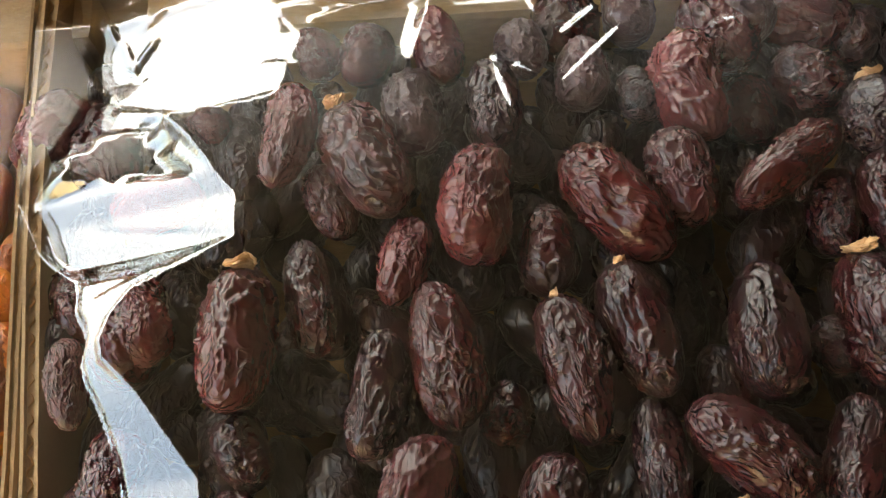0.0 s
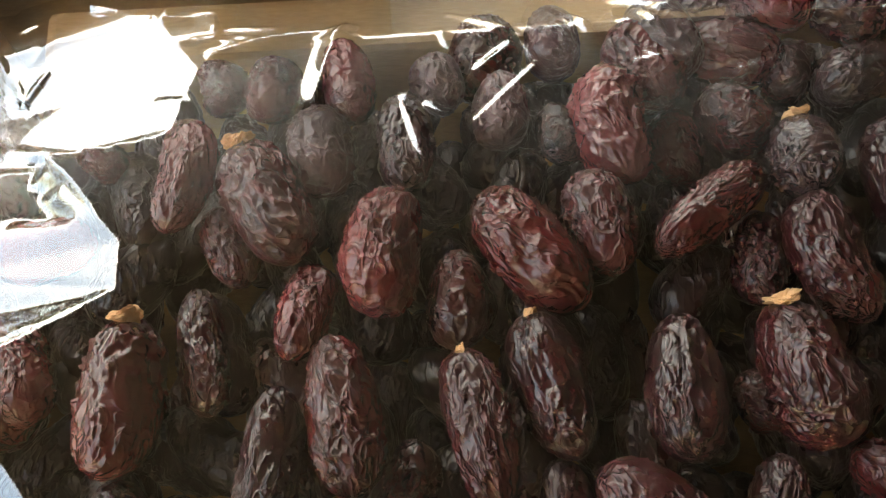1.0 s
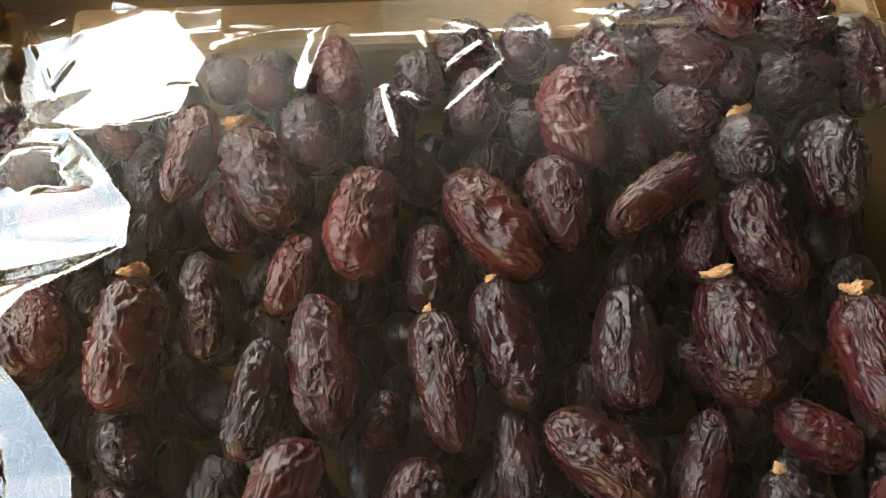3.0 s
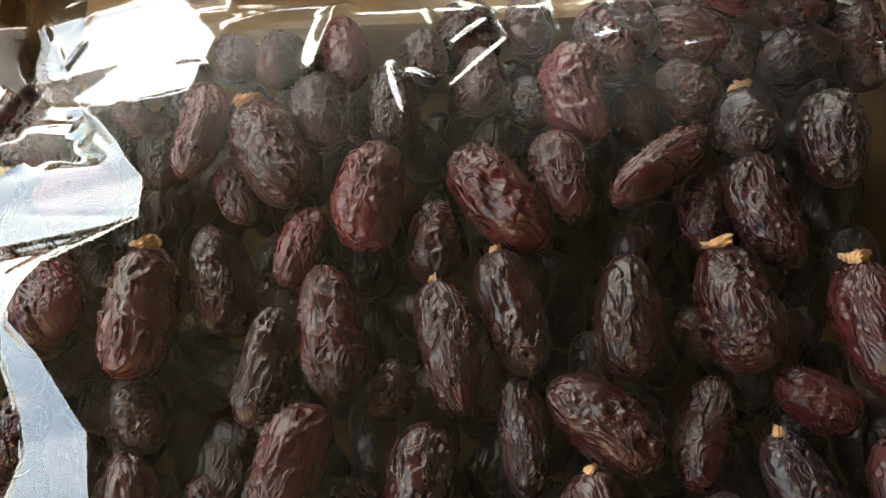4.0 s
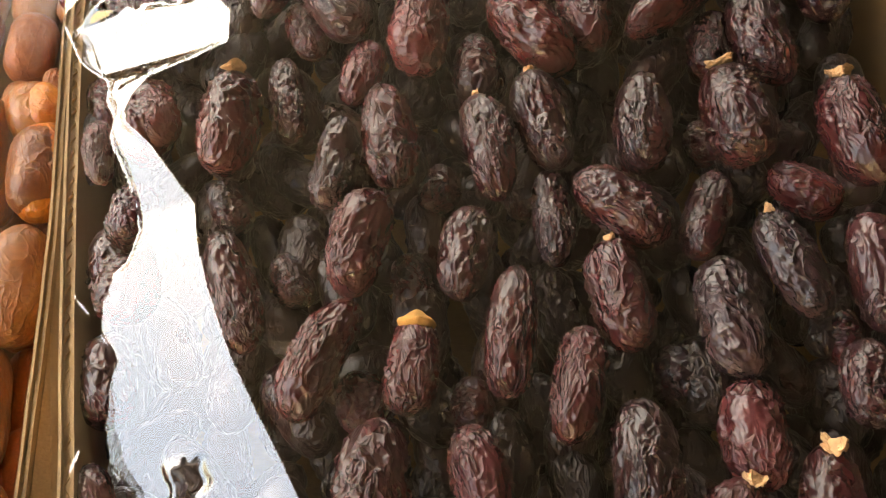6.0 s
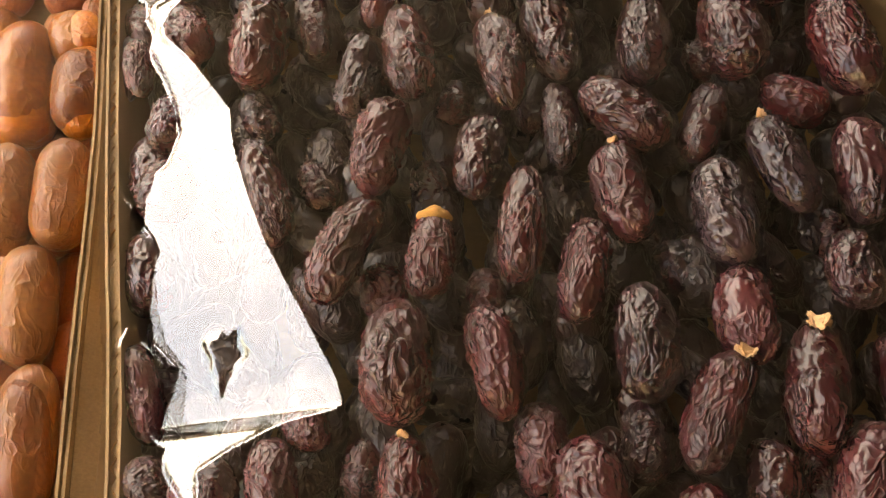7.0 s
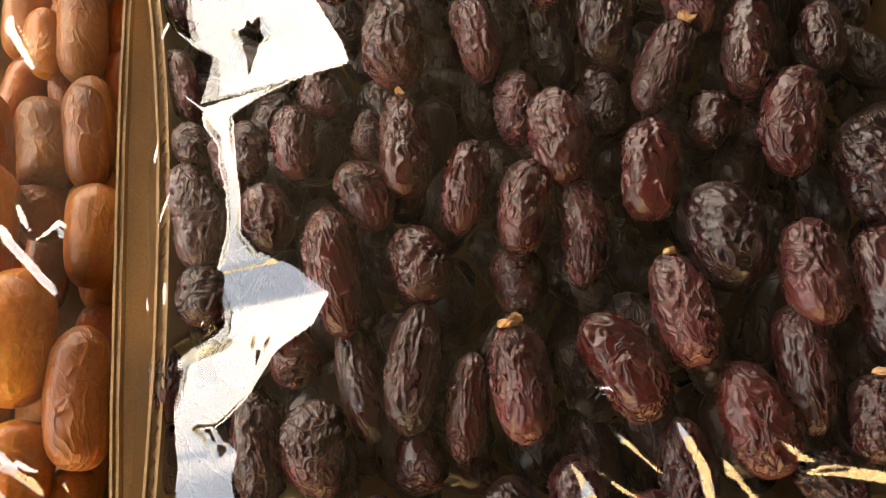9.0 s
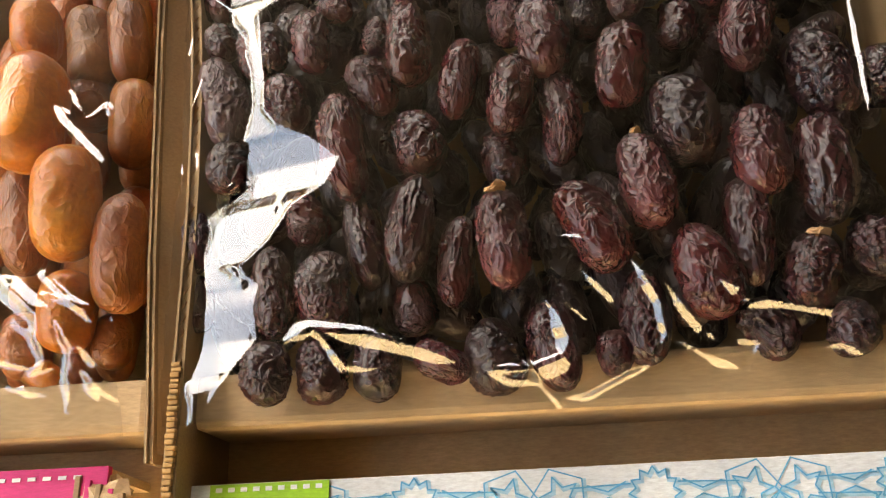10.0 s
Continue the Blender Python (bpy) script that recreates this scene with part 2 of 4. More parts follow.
setting("ground", block(-600, 600, -600, 600, -0.95, -0.82), SAND, "dusty sandy market ground in the sun", "ground")
# unseen awning, added to keep the sun and high sky off the trays
setting("ceiling", block(-1.85, 3.2, -2.6, 2.5, 2.10, 2.13), BLOCKER_CANVAS, "unseen dark canvas awning added to shade the trays", "awning")
# unseen cloths, added to cut light from the right, behind and ahead
setting("blocker_right", block(1.9, 2.0, -2.6, 6.0, -0.82, 2.10), BLOCKER_CANVAS, "unseen dark side cloth added to block light", "wall")
setting("blocker_back", block(-0.6, 1.9, -2.6, -2.56, 0.50, 2.10), BLOCKER_CANVAS, "unseen dark valance added to block light from behind", "wall")
setting("blocker_front", block(0.35, 1.9, 2.46, 2.5, -0.82, 2.10), BLOCKER_CANVAS, "unseen dark front cloth added to block light", "wall")
# unseen wall, added to give the near film folds their cream reflections
setting("wall_reflected", block(-7, 8, -6.3, -6.0, -0.82, 4.2), PLASTER, "unseen cream wall added for the film folds to mirror", "wall")
table = tagged(new("table"), "rough wooden stall table under the cartons", "table")
for i in range(9):
    part("board", block(-0.9 + i * 0.2, -0.703 + i * 0.2, -0.75, 1.5, -0.03, 0.0, 0.002), WOOD, table)
for x in (-0.85, 0.83):
    for y in (-0.7, 1.4):
        part("leg", block(x - 0.03, x + 0.03, y - 0.03, y + 0.03, -0.82, -0.031, 0.003), WOOD, table)


# ---- cartons ----
def carton(u0, u1, v0, v1, rim, name, label):
    """A tray with doubled end walls that make a ledge at each end, and thin side walls."""
    t = tagged(new(name), label, "carton")
    t.matrix_world = TRAYS
    ledge = 0.024
    part("base", block(u0 + 0.004, u1 - 0.004, v0 - 0.025, v1 - 0.004, 0.001, 0.005), CARD, t)
    part("end_wall", block(u0 + 0.004, u1 - 0.004, v0, v0 + ledge, 0.0055, rim, 0.004), CARD, t, "folded kraft cardboard end ledge")
    part("end_wall", block(u0 + 0.004, u1 - 0.004, v1 - ledge, v1, 0.0055, rim + 0.002, 0.004), CARD, t, "folded kraft cardboard end ledge")
    return t


# where the side walls between the two cartons run: pairs of v and u
WALL_DARK = [(-0.034, 0.0010), (0.013, 0.0012), (0.048, 0.0026), (0.118, 0.0036), (0.140, 0.0022), (0.212, -0.0008), (0.260, -0.0080), (0.325, -0.0150), (0.400, -0.0215), (0.430, -0.0250), (0.520, -0.0260)]
WALL_AMBER = [(-0.014, -0.0092), (0.050, -0.0144), (0.120, -0.0174), (0.215, -0.0215), (0.300, -0.0225), (0.360, -0.0250), (0.400, -0.0295), (0.520, -0.0340)]


def follow(pairs, v):
    return float(np.interp(v, [p[0] for p in pairs], [p[1] for p in pairs]))


def swept(path, v0, v1, off, thick, z0, z1, steps=60):
    """An upright sheet that follows a path along the carton."""
    bm = bmesh.new()
    rings = []
    for i in range(steps + 1):
        v = v0 + (v1 - v0) * i / steps
        u = sum(follow(path, v + d) for d in (-0.03, 0.0, 0.03)) / 3 + off
        top = z1 + 0.0007 * noise.noise((v * 45, off * 300, 2))
        rings.append([bm.verts.new(p) for p in ((u, v, z0), (u + thick, v, z0), (u + thick, v, top), (u, v, top))])
    for a, b in zip(rings, rings[1:]):
        for k in range(4):
            bm.faces.new((a[k], a[(k + 1) % 4], b[(k + 1) % 4], b[k]))
    bm.faces.new(rings[0][::-1])
    bm.faces.new(rings[-1])
    bmesh.ops.recalc_face_normals(bm, faces=bm.faces)
    return bm


def corrugated(path, v0, v1, z1, parent, thick=0.005):
    """A corrugated side wall: two liners and a wavy sheet between, open at its cut edges."""
    part("liner", swept(path, v0, v1, -thick / 2, 0.0011, 0.001, z1), CARD_BACK, parent)
    part("liner", swept(path, v0, v1, thick / 2 - 0.0011, 0.0011, 0.001, z1 - 0.0012), CARD_BACK, parent)
    part("core", swept(path, v0 + 0.0015, v1, -thick / 2 + 0.0012, thick - 0.0024, 0.001, z1 - 0.0018), CARD_BACK, parent)
    bm = bmesh.new()
    n, pitch = int((v1 - v0) / 0.0016), 0.0064
    lo, hi = [], []
    for i in range(n + 1):
        v = v0 + 0.001 + (v1 - v0 - 0.002) * i / n
        x = sum(follow(path, v + d) for d in (-0.03, 0.0, 0.03)) / 3 + (thick / 2 - 0.0014) * math.sin(2 * math.pi * v / pitch)
        drop = 0.0014 * noise.noise((v * 60, 1.3, 3))
        lo.append(bm.verts.new((x, v, 0.002)))
        hi.append(bm.verts.new((x, v, z1 - 0.0011 + 0.5 * drop)))
    for i in range(n):
        bm.faces.new((lo[i], lo[i + 1], hi[i + 1], hi[i]))
    part("flute", bm, CARD_EDGE, parent, "wavy orange-brown corrugation in the cut edge")


dark_tray = carton(0.0, 0.328, 0.0, 0.520, 0.056, "carton", "kraft cardboard carton full of dark dates")
corrugated(WALL_DARK, -0.034, 0.520, 0.072, dark_tray)
corrugated([(-0.034, 0.331), (0.52, 0.331)], -0.034, 0.520, 0.072, dark_tray)
amber_tray = carton(-0.360, -0.0120, 0.0, 0.520, 0.056, "carton", "kraft cardboard carton full of amber dates")
corrugated(WALL_AMBER, -0.014, 0.520, 0.067, amber_tray, 0.0032)
# its wall face in the gap to the next carton, built as an added slanted panel
lean = bmesh.new()
rungs = []
for i in range(61):
    v = -0.010 + 0.525 * i / 60
    a, b = [sum(follow(w, v + d) for d in (-0.03, 0.0, 0.03)) / 3 for w in (WALL_AMBER, WALL_DARK)]
    sag = 0.0012 * noise.noise((v * 18, 3, 1))
    rungs.append([lean.verts.new(p) for p in ((a + 0.0020, v, 0.063), (a + 0.6 * (b - a) - 0.001, v, 0.0545 + sag), (b - 0.0032, v, 0.036), (b - 0.0042, v, 0.035), (a + 0.0020, v, 0.052))])
for a, b in zip(rungs, rungs[1:]):
    for k in range(5):
        lean.faces.new((a[k], a[(k + 1) % 5], b[(k + 1) % 5], b[k]))
lean.faces.new(rungs[0][::-1])
lean.faces.new(rungs[-1])
bmesh.ops.recalc_face_normals(lean, faces=lean.faces)
part("slanted_face", lean, CARD_BACK, amber_tray, "brown cardboard wall face set slanted in the gap")
corrugated([(-0.014, -0.363), (0.52, -0.363)], -0.014, 0.520, 0.066, amber_tray)
# the torn near end of the wall between the cartons shows its orange flutes
torn = random.Random(8)
tear = bmesh.new()
for i in range(26):
    v = -0.033 + i * 0.0023
    a, h = follow(WALL_DARK, v) - 0.0022 + torn.uniform(-0.0004, 0.0004), 0.0726 + torn.uniform(0.0, 0.0010)
    block(a, a + torn.uniform(0.0036, 0.0046), v, v + torn.uniform(0.0017, 0.0022), 0.062, h, 0.0006, tear)
part("torn_edge", tear, CARD_EDGE, dark_tray, "torn orange-brown corrugated edge")


def band(bm, points, width, z, closed=True):
    """A printed line of even width through points."""
    ends = list(zip(points, points[1:] + points[:1])) if closed else list(zip(points, points[1:]))
    for a, b in ends:
        d = Vector((b[0] - a[0], b[1] - a[1]))
        n = Vector((-d.y, d.x)).normalized() * width / 2
        e = d.normalized() * width * 0.4
        bm.faces.new([bm.verts.new((p[0] + s * n.x + k * e.x, p[1] + s * n.y + k * e.y, z)) for p, s, k in ((a, -1, -1), (b, -1, 1), (b, 1, 1), (a, 1, -1))])


def ring(cu, cv, radii, count, start=0.0, squash=1.0):
    return [(cu + radii[k % len(radii)] * math.cos(start + 2 * math.pi * k / count), cv + squash * radii[k % len(radii)] * math.sin(start + 2 * math.pi * k / count)) for k in range(count)]


def lattice_cell(bm, cu, cv, width, z):
    """A toothed sun with kite-shaped petals round it and five-pointed stars in the corners."""
    band(bm, ring(cu, cv, (0.0105, 0.0078), 24), width, z)
    for k in range(8):
        a = math.pi * k / 4 + math.pi / 8
        c, s = math.cos(a), math.sin(a)
        kite = [(0.0125, 0.0), (0.018, 0.0062), (0.0265, 0.0068), (0.0325, 0.0), (0.0265, -0.0068), (0.018, -0.0062)]
        band(bm, [(cu + r * c - w * s, cv + r * s + w * c) for r, w in kite], width, z)
        band(bm, [(cu + 0.0105 * c, cv + 0.0105 * s), (cu + 0.0340 * math.cos(a + 0.30), cv + 0.0340 * math.sin(a + 0.30))], width, z, False)
        band(bm, [(cu + 0.0105 * c, cv + 0.0105 * s), (cu + 0.0340 * math.cos(a - 0.30), cv + 0.0340 * math.sin(a - 0.30))], width, z, False)
    for k in range(8):
        a = math.pi * k / 4
        band(bm, ring(cu + 0.0385 * math.cos(a), cv + 0.0385 * math.sin(a), (0.0085, 0.0040), 10, a), width, z)
        band(bm, ring(cu + 0.0385 * math.cos(a), cv + 0.0385 * math.sin(a), (0.0118,), 5, a), width, z)


def printed_flap(u0, u1, card_material, label):
    t = tagged(new("carton_flap"), label, "carton flap")
    t.matrix_world = TRAYS @ pose(0, -0.0225, 0.052, -4, 0, 0)
    part("panel", block(u0, u1, -0.075, 0, -0.004, 0, 0.0006), card_material, t)
    part("front", block(u0, u1, -0.005, -0.001, -0.050, -0.0042), CARD, t, "kraft cardboard front wall")
    return t


flap = printed_flap(-0.001, 0.328, PRINT_WHITE, "white carton flap printed with blue star lattice")
for name, material, width, shift, z, label in (("printed_shade", PRINT_PALE, 0.0019, 0.0007, 0.0003, "pale blue printed lattice shade"), ("printed_pattern", PRINT_BLUE, 0.0006, 0.0, 0.0005, "blue printed star lattice")):
    lattice = bmesh.new()
    for i in range(4):
        for j in range(2):
            lattice_cell(lattice, 0.098 + shift + 0.098 * i - 0.049 * j, -0.012 - shift - 0.052 * j, width, z)
    bmesh.ops.delete(lattice, geom=[v for v in lattice.verts if v.co.y > -0.0004 or v.co.y < -0.0748 or v.co.x > 0.3275 or v.co.x < 0.0], context="VERTS")
    part(name, lattice, material, flap, label)
part("printed_patch", block(0.012, 0.0625, -0.0745, -0.0004, 0.0002, 0.0009), PRINT_GREEN, flap, "bright green printed patch")
for i in range(9):
    part("dash", block(0.0145 + i * 0.0053, 0.0172 + i * 0.0053, -0.0036, -0.0018, 0.0008, 0.0012), PRINT_WHITE, flap)
pink = printed_flap(-0.360, -0.034, PRINT_PINK, "pink printed carton flap with a torn corner")
pink.matrix_world = TRAYS @ pose(0, -0.012, 0.050, -4, 0, 0)
for i in range(46):
    part("dash", block(-0.355 + i * 0.0068, -0.3515 + i * 0.0068, -0.0052, -0.0036, 0.0002, 0.0006), PRINT_WHITE, pink)
part("red_edge", block(-0.36, -0.034, -0.0745, -0.024, 0.0003, 0.0007), PRINT_WHITE, pink, "white printed band")

# the pink flap's corner is torn and crumpled
crumb = bmesh.new()
bmesh.ops.create_icosphere(crumb, subdivisions=3, radius=1)
for v in crumb.verts:
    d = v.co.normalized()
    k = 1 + 0.5 * noise.noise(d * 2.4) + 0.25 * noise.noise(d * 6)
    v.co = Vector((-0.036 + d.x * 0.012 * k, -0.020 + d.y * 0.016 * k, -0.004 + d.z * 0.007 * k))
part("torn_corner", crumb, CARD, pink, "crumpled torn brown cardboard corner")
for i in range(5):
    ply = bmesh.new()
    block(-0.048 + 0.005 * i, -0.0455 + 0.005 * i, -0.034 + 0.003 * i, -0.004 - 0.002 * i, -0.001, 0.0012 + 0.0006 * (i % 3), 0.0004, ply)
    part("torn_ply", ply, PRINT_PINK if i % 2 else CARD_BACK, pink)

# cartons stacked behind
def closed_carton(u0, u1, v0, v1, z1, label):
    t = tagged(new("carton"), label, "carton")
    t.matrix_world = TRAYS
    part("body", block(u0, u1, v0, v1, 0.001, z1, 0.002), CARD_BACK, t)
    part("flap", block(u0 + 0.001, (u0 + u1) / 2 - 0.001, v0 + 0.001, v1 - 0.001, z1 + 0.0004, z1 + 0.0044, 0.0008), CARD_BACK, t)
    part("flap", block((u0 + u1) / 2 + 0.001, u1 - 0.001, v0 + 0.001, v1 - 0.001, z1 + 0.0004, z1 + 0.0044, 0.0008), CARD_BACK, t)


closed_carton(-0.40, 0.132, 0.536, 0.86, 0.105, "closed brown cardboard carton behind the trays")
closed_carton(0.222, 0.62, 0.545, 0.86, 0.062, "closed brown cardboard carton behind the trays")


# ---- dates ----
def date_mesh(name, seed, rings, sides, wrinkle, plump=2.9):
    """A wrinkled oblong fruit about 1 long (y) and 0.5 wide, calyx end at +y: a plump body with thin sharp crests and smooth hollows between."""
    rnd = random.Random(seed)
    ox, oy = rnd.uniform(0, 50), rnd.uniform(0, 50)
    bend, taper, flat = rnd.uniform(-0.07, 0.07), rnd.uniform(-0.12, 0.08), rnd.uniform(0.88, 1.0)
    along, dense = rnd.choice((0.8, 1.1, 1.5, 2.2)), rnd.uniform(0.85, 1.2)
    verts, faces = [], []
    for i in range(rings + 1):
        a = math.pi * i / rings
        s = -math.cos(a)                                   # -1 tip .. 1 calyx
        r = 0.25 * max(0.0, 1 - abs(s) ** plump) ** 0.5 * (1 + taper * s)
        q = 0.30 + 0.70 * max(0.0, 1 - s * s) ** 0.5
        for k in range(sides):
            f = 2 * math.pi * k / sides
            hx, hz = math.cos(f), math.sin(f)
            cx, cz = hx * q, hz * q
            w = noise.noise((cx * 1.6 + ox, s * 1.8, cz * 1.6 + oy)) * 0.8
            x = noise.noise((cx * 3.4 + oy, s * 3.0 - ox, cz * 3.4)) * 0.35
            n1 = noise.noise((cx * 2.3 * dense + ox + w, s * along * 1.45 + w + x, cz * 2.3 * dense + oy + x))
            n2 = noise.noise((cx * 4.8 * dense + oy + w, s * along * 2.9 + w * 1.6, cz * 4.8 * dense + ox + 2 * x))
            big = noise.noise((cx * 0.8 + oy, s * 0.9, cz * 0.8 - ox))
            crest = 0.85 * math.exp(-(abs(n1) / 0.085) ** 1.2) + 0.5 * math.exp(-(abs(n2) / 0.10) ** 1.2)
            hollow = 0.8 * min(0.35, abs(n1)) + 0.5 * min(0.35, abs(n2))
            calm = min(1.0, max(0.22, 0.65 + 1.9 * noise.noise((cx * 1.2 - ox, s * 1.3 + oy, cz * 1.2))))
            d = 1 + 0.09 * big + wrinkle * calm * (crest - hollow - 0.15)
            rr = r * d
            verts.append((hx * rr + bend * (1 - s * s), 0.5 * s * (1 + 0.05 * big + 0.22 * wrinkle * crest * q), hz * rr * flat))
    for i in range(rings):
        for k in range(sides):
            j = (k + 1) % sides
            faces.append((i * sides + k, (i + 1) * sides + k, (i + 1) * sides + j, i * sides + j))
    me = bpy.data.meshes.new(name)
    me.from_pydata(verts, [], faces)
    bm = bmesh.new()
    bm.from_mesh(me)
    bmesh.ops.remove_doubles(bm, verts=bm.verts, dist=1e-5)
    bmesh.ops.recalc_face_normals(bm, faces=bm.faces)
    bm.to_mesh(me)
    bm.free()
    me.polygons.foreach_set("use_smooth", [True] * len(me.polygons))
    me.materials.append(None)
    return me


WRINKLED = [date_mesh("wrinkled_date", 11 + i, 84, 88, 0.125) for i in range(12)]
SMOOTH = [date_mesh("smooth_date", 51 + i, 72, 80, 0.026, 3.9) for i in range(8)]
ROUGH = [date_mesh("date_below", 81 + i, 34, 40, 0.13) for i in range(4)]


def calyx_mesh(seed):
    """A dry papery calyx: a small crumpled tuft with ragged lobes."""
    bm = bmesh.new()
    rnd = random.Random(seed)
    for k in range(9):
        turn, rise, size = 2 * math.pi * k / 9 + rnd.uniform(-0.3, 0.3), rnd.uniform(0.2, 1.4), rnd.uniform(0.040, 0.075)
        flake = Matrix.Translation((0.045 * math.cos(turn), rnd.uniform(0.0, 0.06), 0.045 * math.sin(turn))) @ Euler((rise, turn, rnd.uniform(-0.6, 0.6))).to_matrix().to_4x4()
        got = bmesh.ops.create_icosphere(bm, subdivisions=3, radius=1)
        for v in got["verts"]:
            d = v.co.normalized()
            k2 = 1 + 0.55 * noise.noise(d * 1.9 + Vector((seed * 7, k * 3, 0))) + 0.30 * noise.noise(d * 5 + Vector((0, seed * 5, k)))
            v.co = flake @ (Vector((d.x * size, d.y * 0.020, d.z * size)) * k2)
    return mesh_of("calyx", bm, CALYX)


def cap_mesh():
    bm = bmesh.new()
    bmesh.ops.create_uvsphere(bm, u_segments=24, v_segments=14, radius=1, matrix=Matrix.Diagonal((0.185, 0.095, 0.165, 1)))
    for v in bm.verts:
        v.co *= 1 + 0.10 * noise.noise(v.co * 14)
        v.co.y += 0.03 * math.cos(22 * math.hypot(v.co.x, v.co.z))
    me = mesh_of("cap", bm, CAP)
    me.polygons.foreach_set("use_smooth", [True] * len(me.polygons))
    return me


CALYXES, CAPMESH = [calyx_mesh(i) for i in range(4)], cap_mesh()
LABELS = {
    "k": "shrivelled black date with a glossy skin", "b": "bluish black deeply wrinkled date", "d": "dark brown deeply wrinkled date",
    "m": "brown wrinkled date with papery skin", "r": "dark red glossy wrinkled date", "o": "russet red wrinkled glossy date",
    "g": "greyish brown date with film haze in its colour"}
AMBER_LABELS = {"o": "smooth bright amber date under clear film", "a": "chestnut brown smooth date under clear film", "t": "tan matt date under clear film"}
counter = [0]


def date(x, y, z, turn, length, width, tone, end="", amber=False, meshes=None, pitch=0.0):
    """One date, lying; turn is the heading of its calyx end from straight ahead, degrees to the left."""
    counter[0] += 1
    i = counter[0]
    meshes = meshes or (SMOOTH if amber else WRINKLED)
    ob = new("date", meshes[(i * 7) % len(meshes)])
    ob.matrix_world = pose(x, y, z, pitch, 0, turn) @ pose(0, 0, 0, 0, (i * 137) % 360, 0)
    ob.scale = (width * 1.92, length, width * 1.92)
    ob.material_slots[0].link = "OBJECT"
    ob.material_slots[0].material = (AMBER if amber else SKINS)[tone]
    text = (AMBER_LABELS if amber else LABELS)[tone]
    if end in ("s", "p"):
        text += " with a dry stem cap"
    if end == "c":
        text += " with a big pale amber cap"
    tagged(ob, text, "date", "amber dates in the carton" if amber else "dark dates in the carton")
    if end:
        c = new("cap" if end == "c" else "calyx", CAPMESH if end == "c" else CALYXES[i % 4])
        c.parent = ob
        up = (ob.matrix_world.to_3x3().inverted() @ Vector((0, 0, 1))).normalized() * (0.03 if end == "c" else 0.09)
        c.location = (up.x, 0.43 if end == "c" else 0.455, up.z)
        if end != "c":
            c.scale = (0.95, 0.9, 0.95) if end == "s" else (0.45, 0.6, 0.45)
        tagged(c, "pale amber unripe cap" if end == "c" else "pale dry papery calyx")
    return ob


# dark dates, from the far end to the near end
date(0.1485, 0.1540, 0.0745, 2, 0.0294, 0.0235, "b", "s")
date(0.1800, 0.1480, 0.0745, -0, 0.0400, 0.0269, "k")
date(0.1740, 0.1865, 0.0745, 113, 0.0327, 0.0232, "k")
date(0.1330, 0.2020, 0.0665, 77, 0.0369, 0.0260, "m")
date(0.0880, 0.1660, 0.0745, 8, 0.0430, 0.0262, "m")
date(0.1015, 0.1935, 0.0700, 20, 0.0373, 0.0269, "m")
date(0.0705, 0.2070, 0.0628, -2, 0.0288, 0.0230, "g")
date(0.0455, 0.1990, 0.0636, -7, 0.0341, 0.0273, "d")
date(0.0800, 0.1300, 0.0745, 9, 0.0365, 0.0228, "m")
date(0.1155, 0.1345, 0.0745, 128, 0.0470, 0.0192, "r")
date(0.0570, 0.1205, 0.0745, 36, 0.0480, 0.0277, "r")
date(0.0130, 0.1195, 0.0745, -5, 0.0432, 0.0253, "o")
date(0.0350, 0.1070, 0.0663, -0, 0.0320, 0.0200, "d")
date(-0.0255, 0.1365, 0.0745, 28, 0.0443, 0.0283, "m", "s")
date(-0.0100, 0.1570, 0.0696, 7, 0.0322, 0.0241, "g")
date(0.0170, 0.1585, 0.0745, 3, 0.0351, 0.0200, "b")
date(-0.0545, 0.1460, 0.0745, -4, 0.0401, 0.0187, "m")
date(-0.0285, 0.1815, 0.0696, -7, 0.0246, 0.0196, "m")
date(-0.0020, 0.1825, 0.0745, 11, 0.0316, 0.0204, "m")
date(-0.0380, 0.1245, 0.0663, 24, 0.0295, 0.0175, "r")
date(-0.0130, 0.1015, 0.0696, -14, 0.0320, 0.0171, "r")
date(-0.0430, 0.0900, 0.0663, 11, 0.0408, 0.0170, "d")
date(-0.0635, 0.0745, 0.0745, -1, 0.0470, 0.0265, "r", "s")
date(-0.0205, 0.0570, 0.0745, -7, 0.0403, 0.0182, "k")
date(0.0000, 0.0695, 0.0745, 10, 0.0477, 0.0222, "r")
date(0.0395, 0.0650, 0.0745, 13, 0.0473, 0.0206, "d", "p")
date(0.0615, 0.0775, 0.0745, 17, 0.0449, 0.0234, "d", "p")
date(0.1005, 0.0770, 0.0745, -1, 0.0440, 0.0231, "k")
date(0.1535, 0.1185, 0.0745, 14, 0.0444, 0.0233, "d")
date(0.1340, 0.1210, 0.0663, -7, 0.0322, 0.0180, "d")
date(0.1365, 0.0810, 0.0745, 12, 0.0449, 0.0285, "d", "s")
date(-0.0830, 0.1560, 0.0663, 58, 0.0189, 0.0149, "m")
date(-0.0960, 0.1230, 0.0675, 108, 0.0316, 0.0219, "o")
date(-0.1235, 0.1570, 0.0563, 44, 0.0304, 0.0186, "r")
date(0.1305, 0.1725, 0.0663, 36, 0.0292, 0.0233, "d")
date(0.1535, 0.1930, 0.0646, -19, 0.0249, 0.0199, "d")
date(0.0705, 0.1670, 0.0663, 18, 0.0231, 0.0162, "b")
date(0.1130, 0.1660, 0.0580, 4, 0.0301, 0.0196, "d")
date(0.0280, 0.1840, 0.0696, 21, 0.0229, 0.0184, "g")
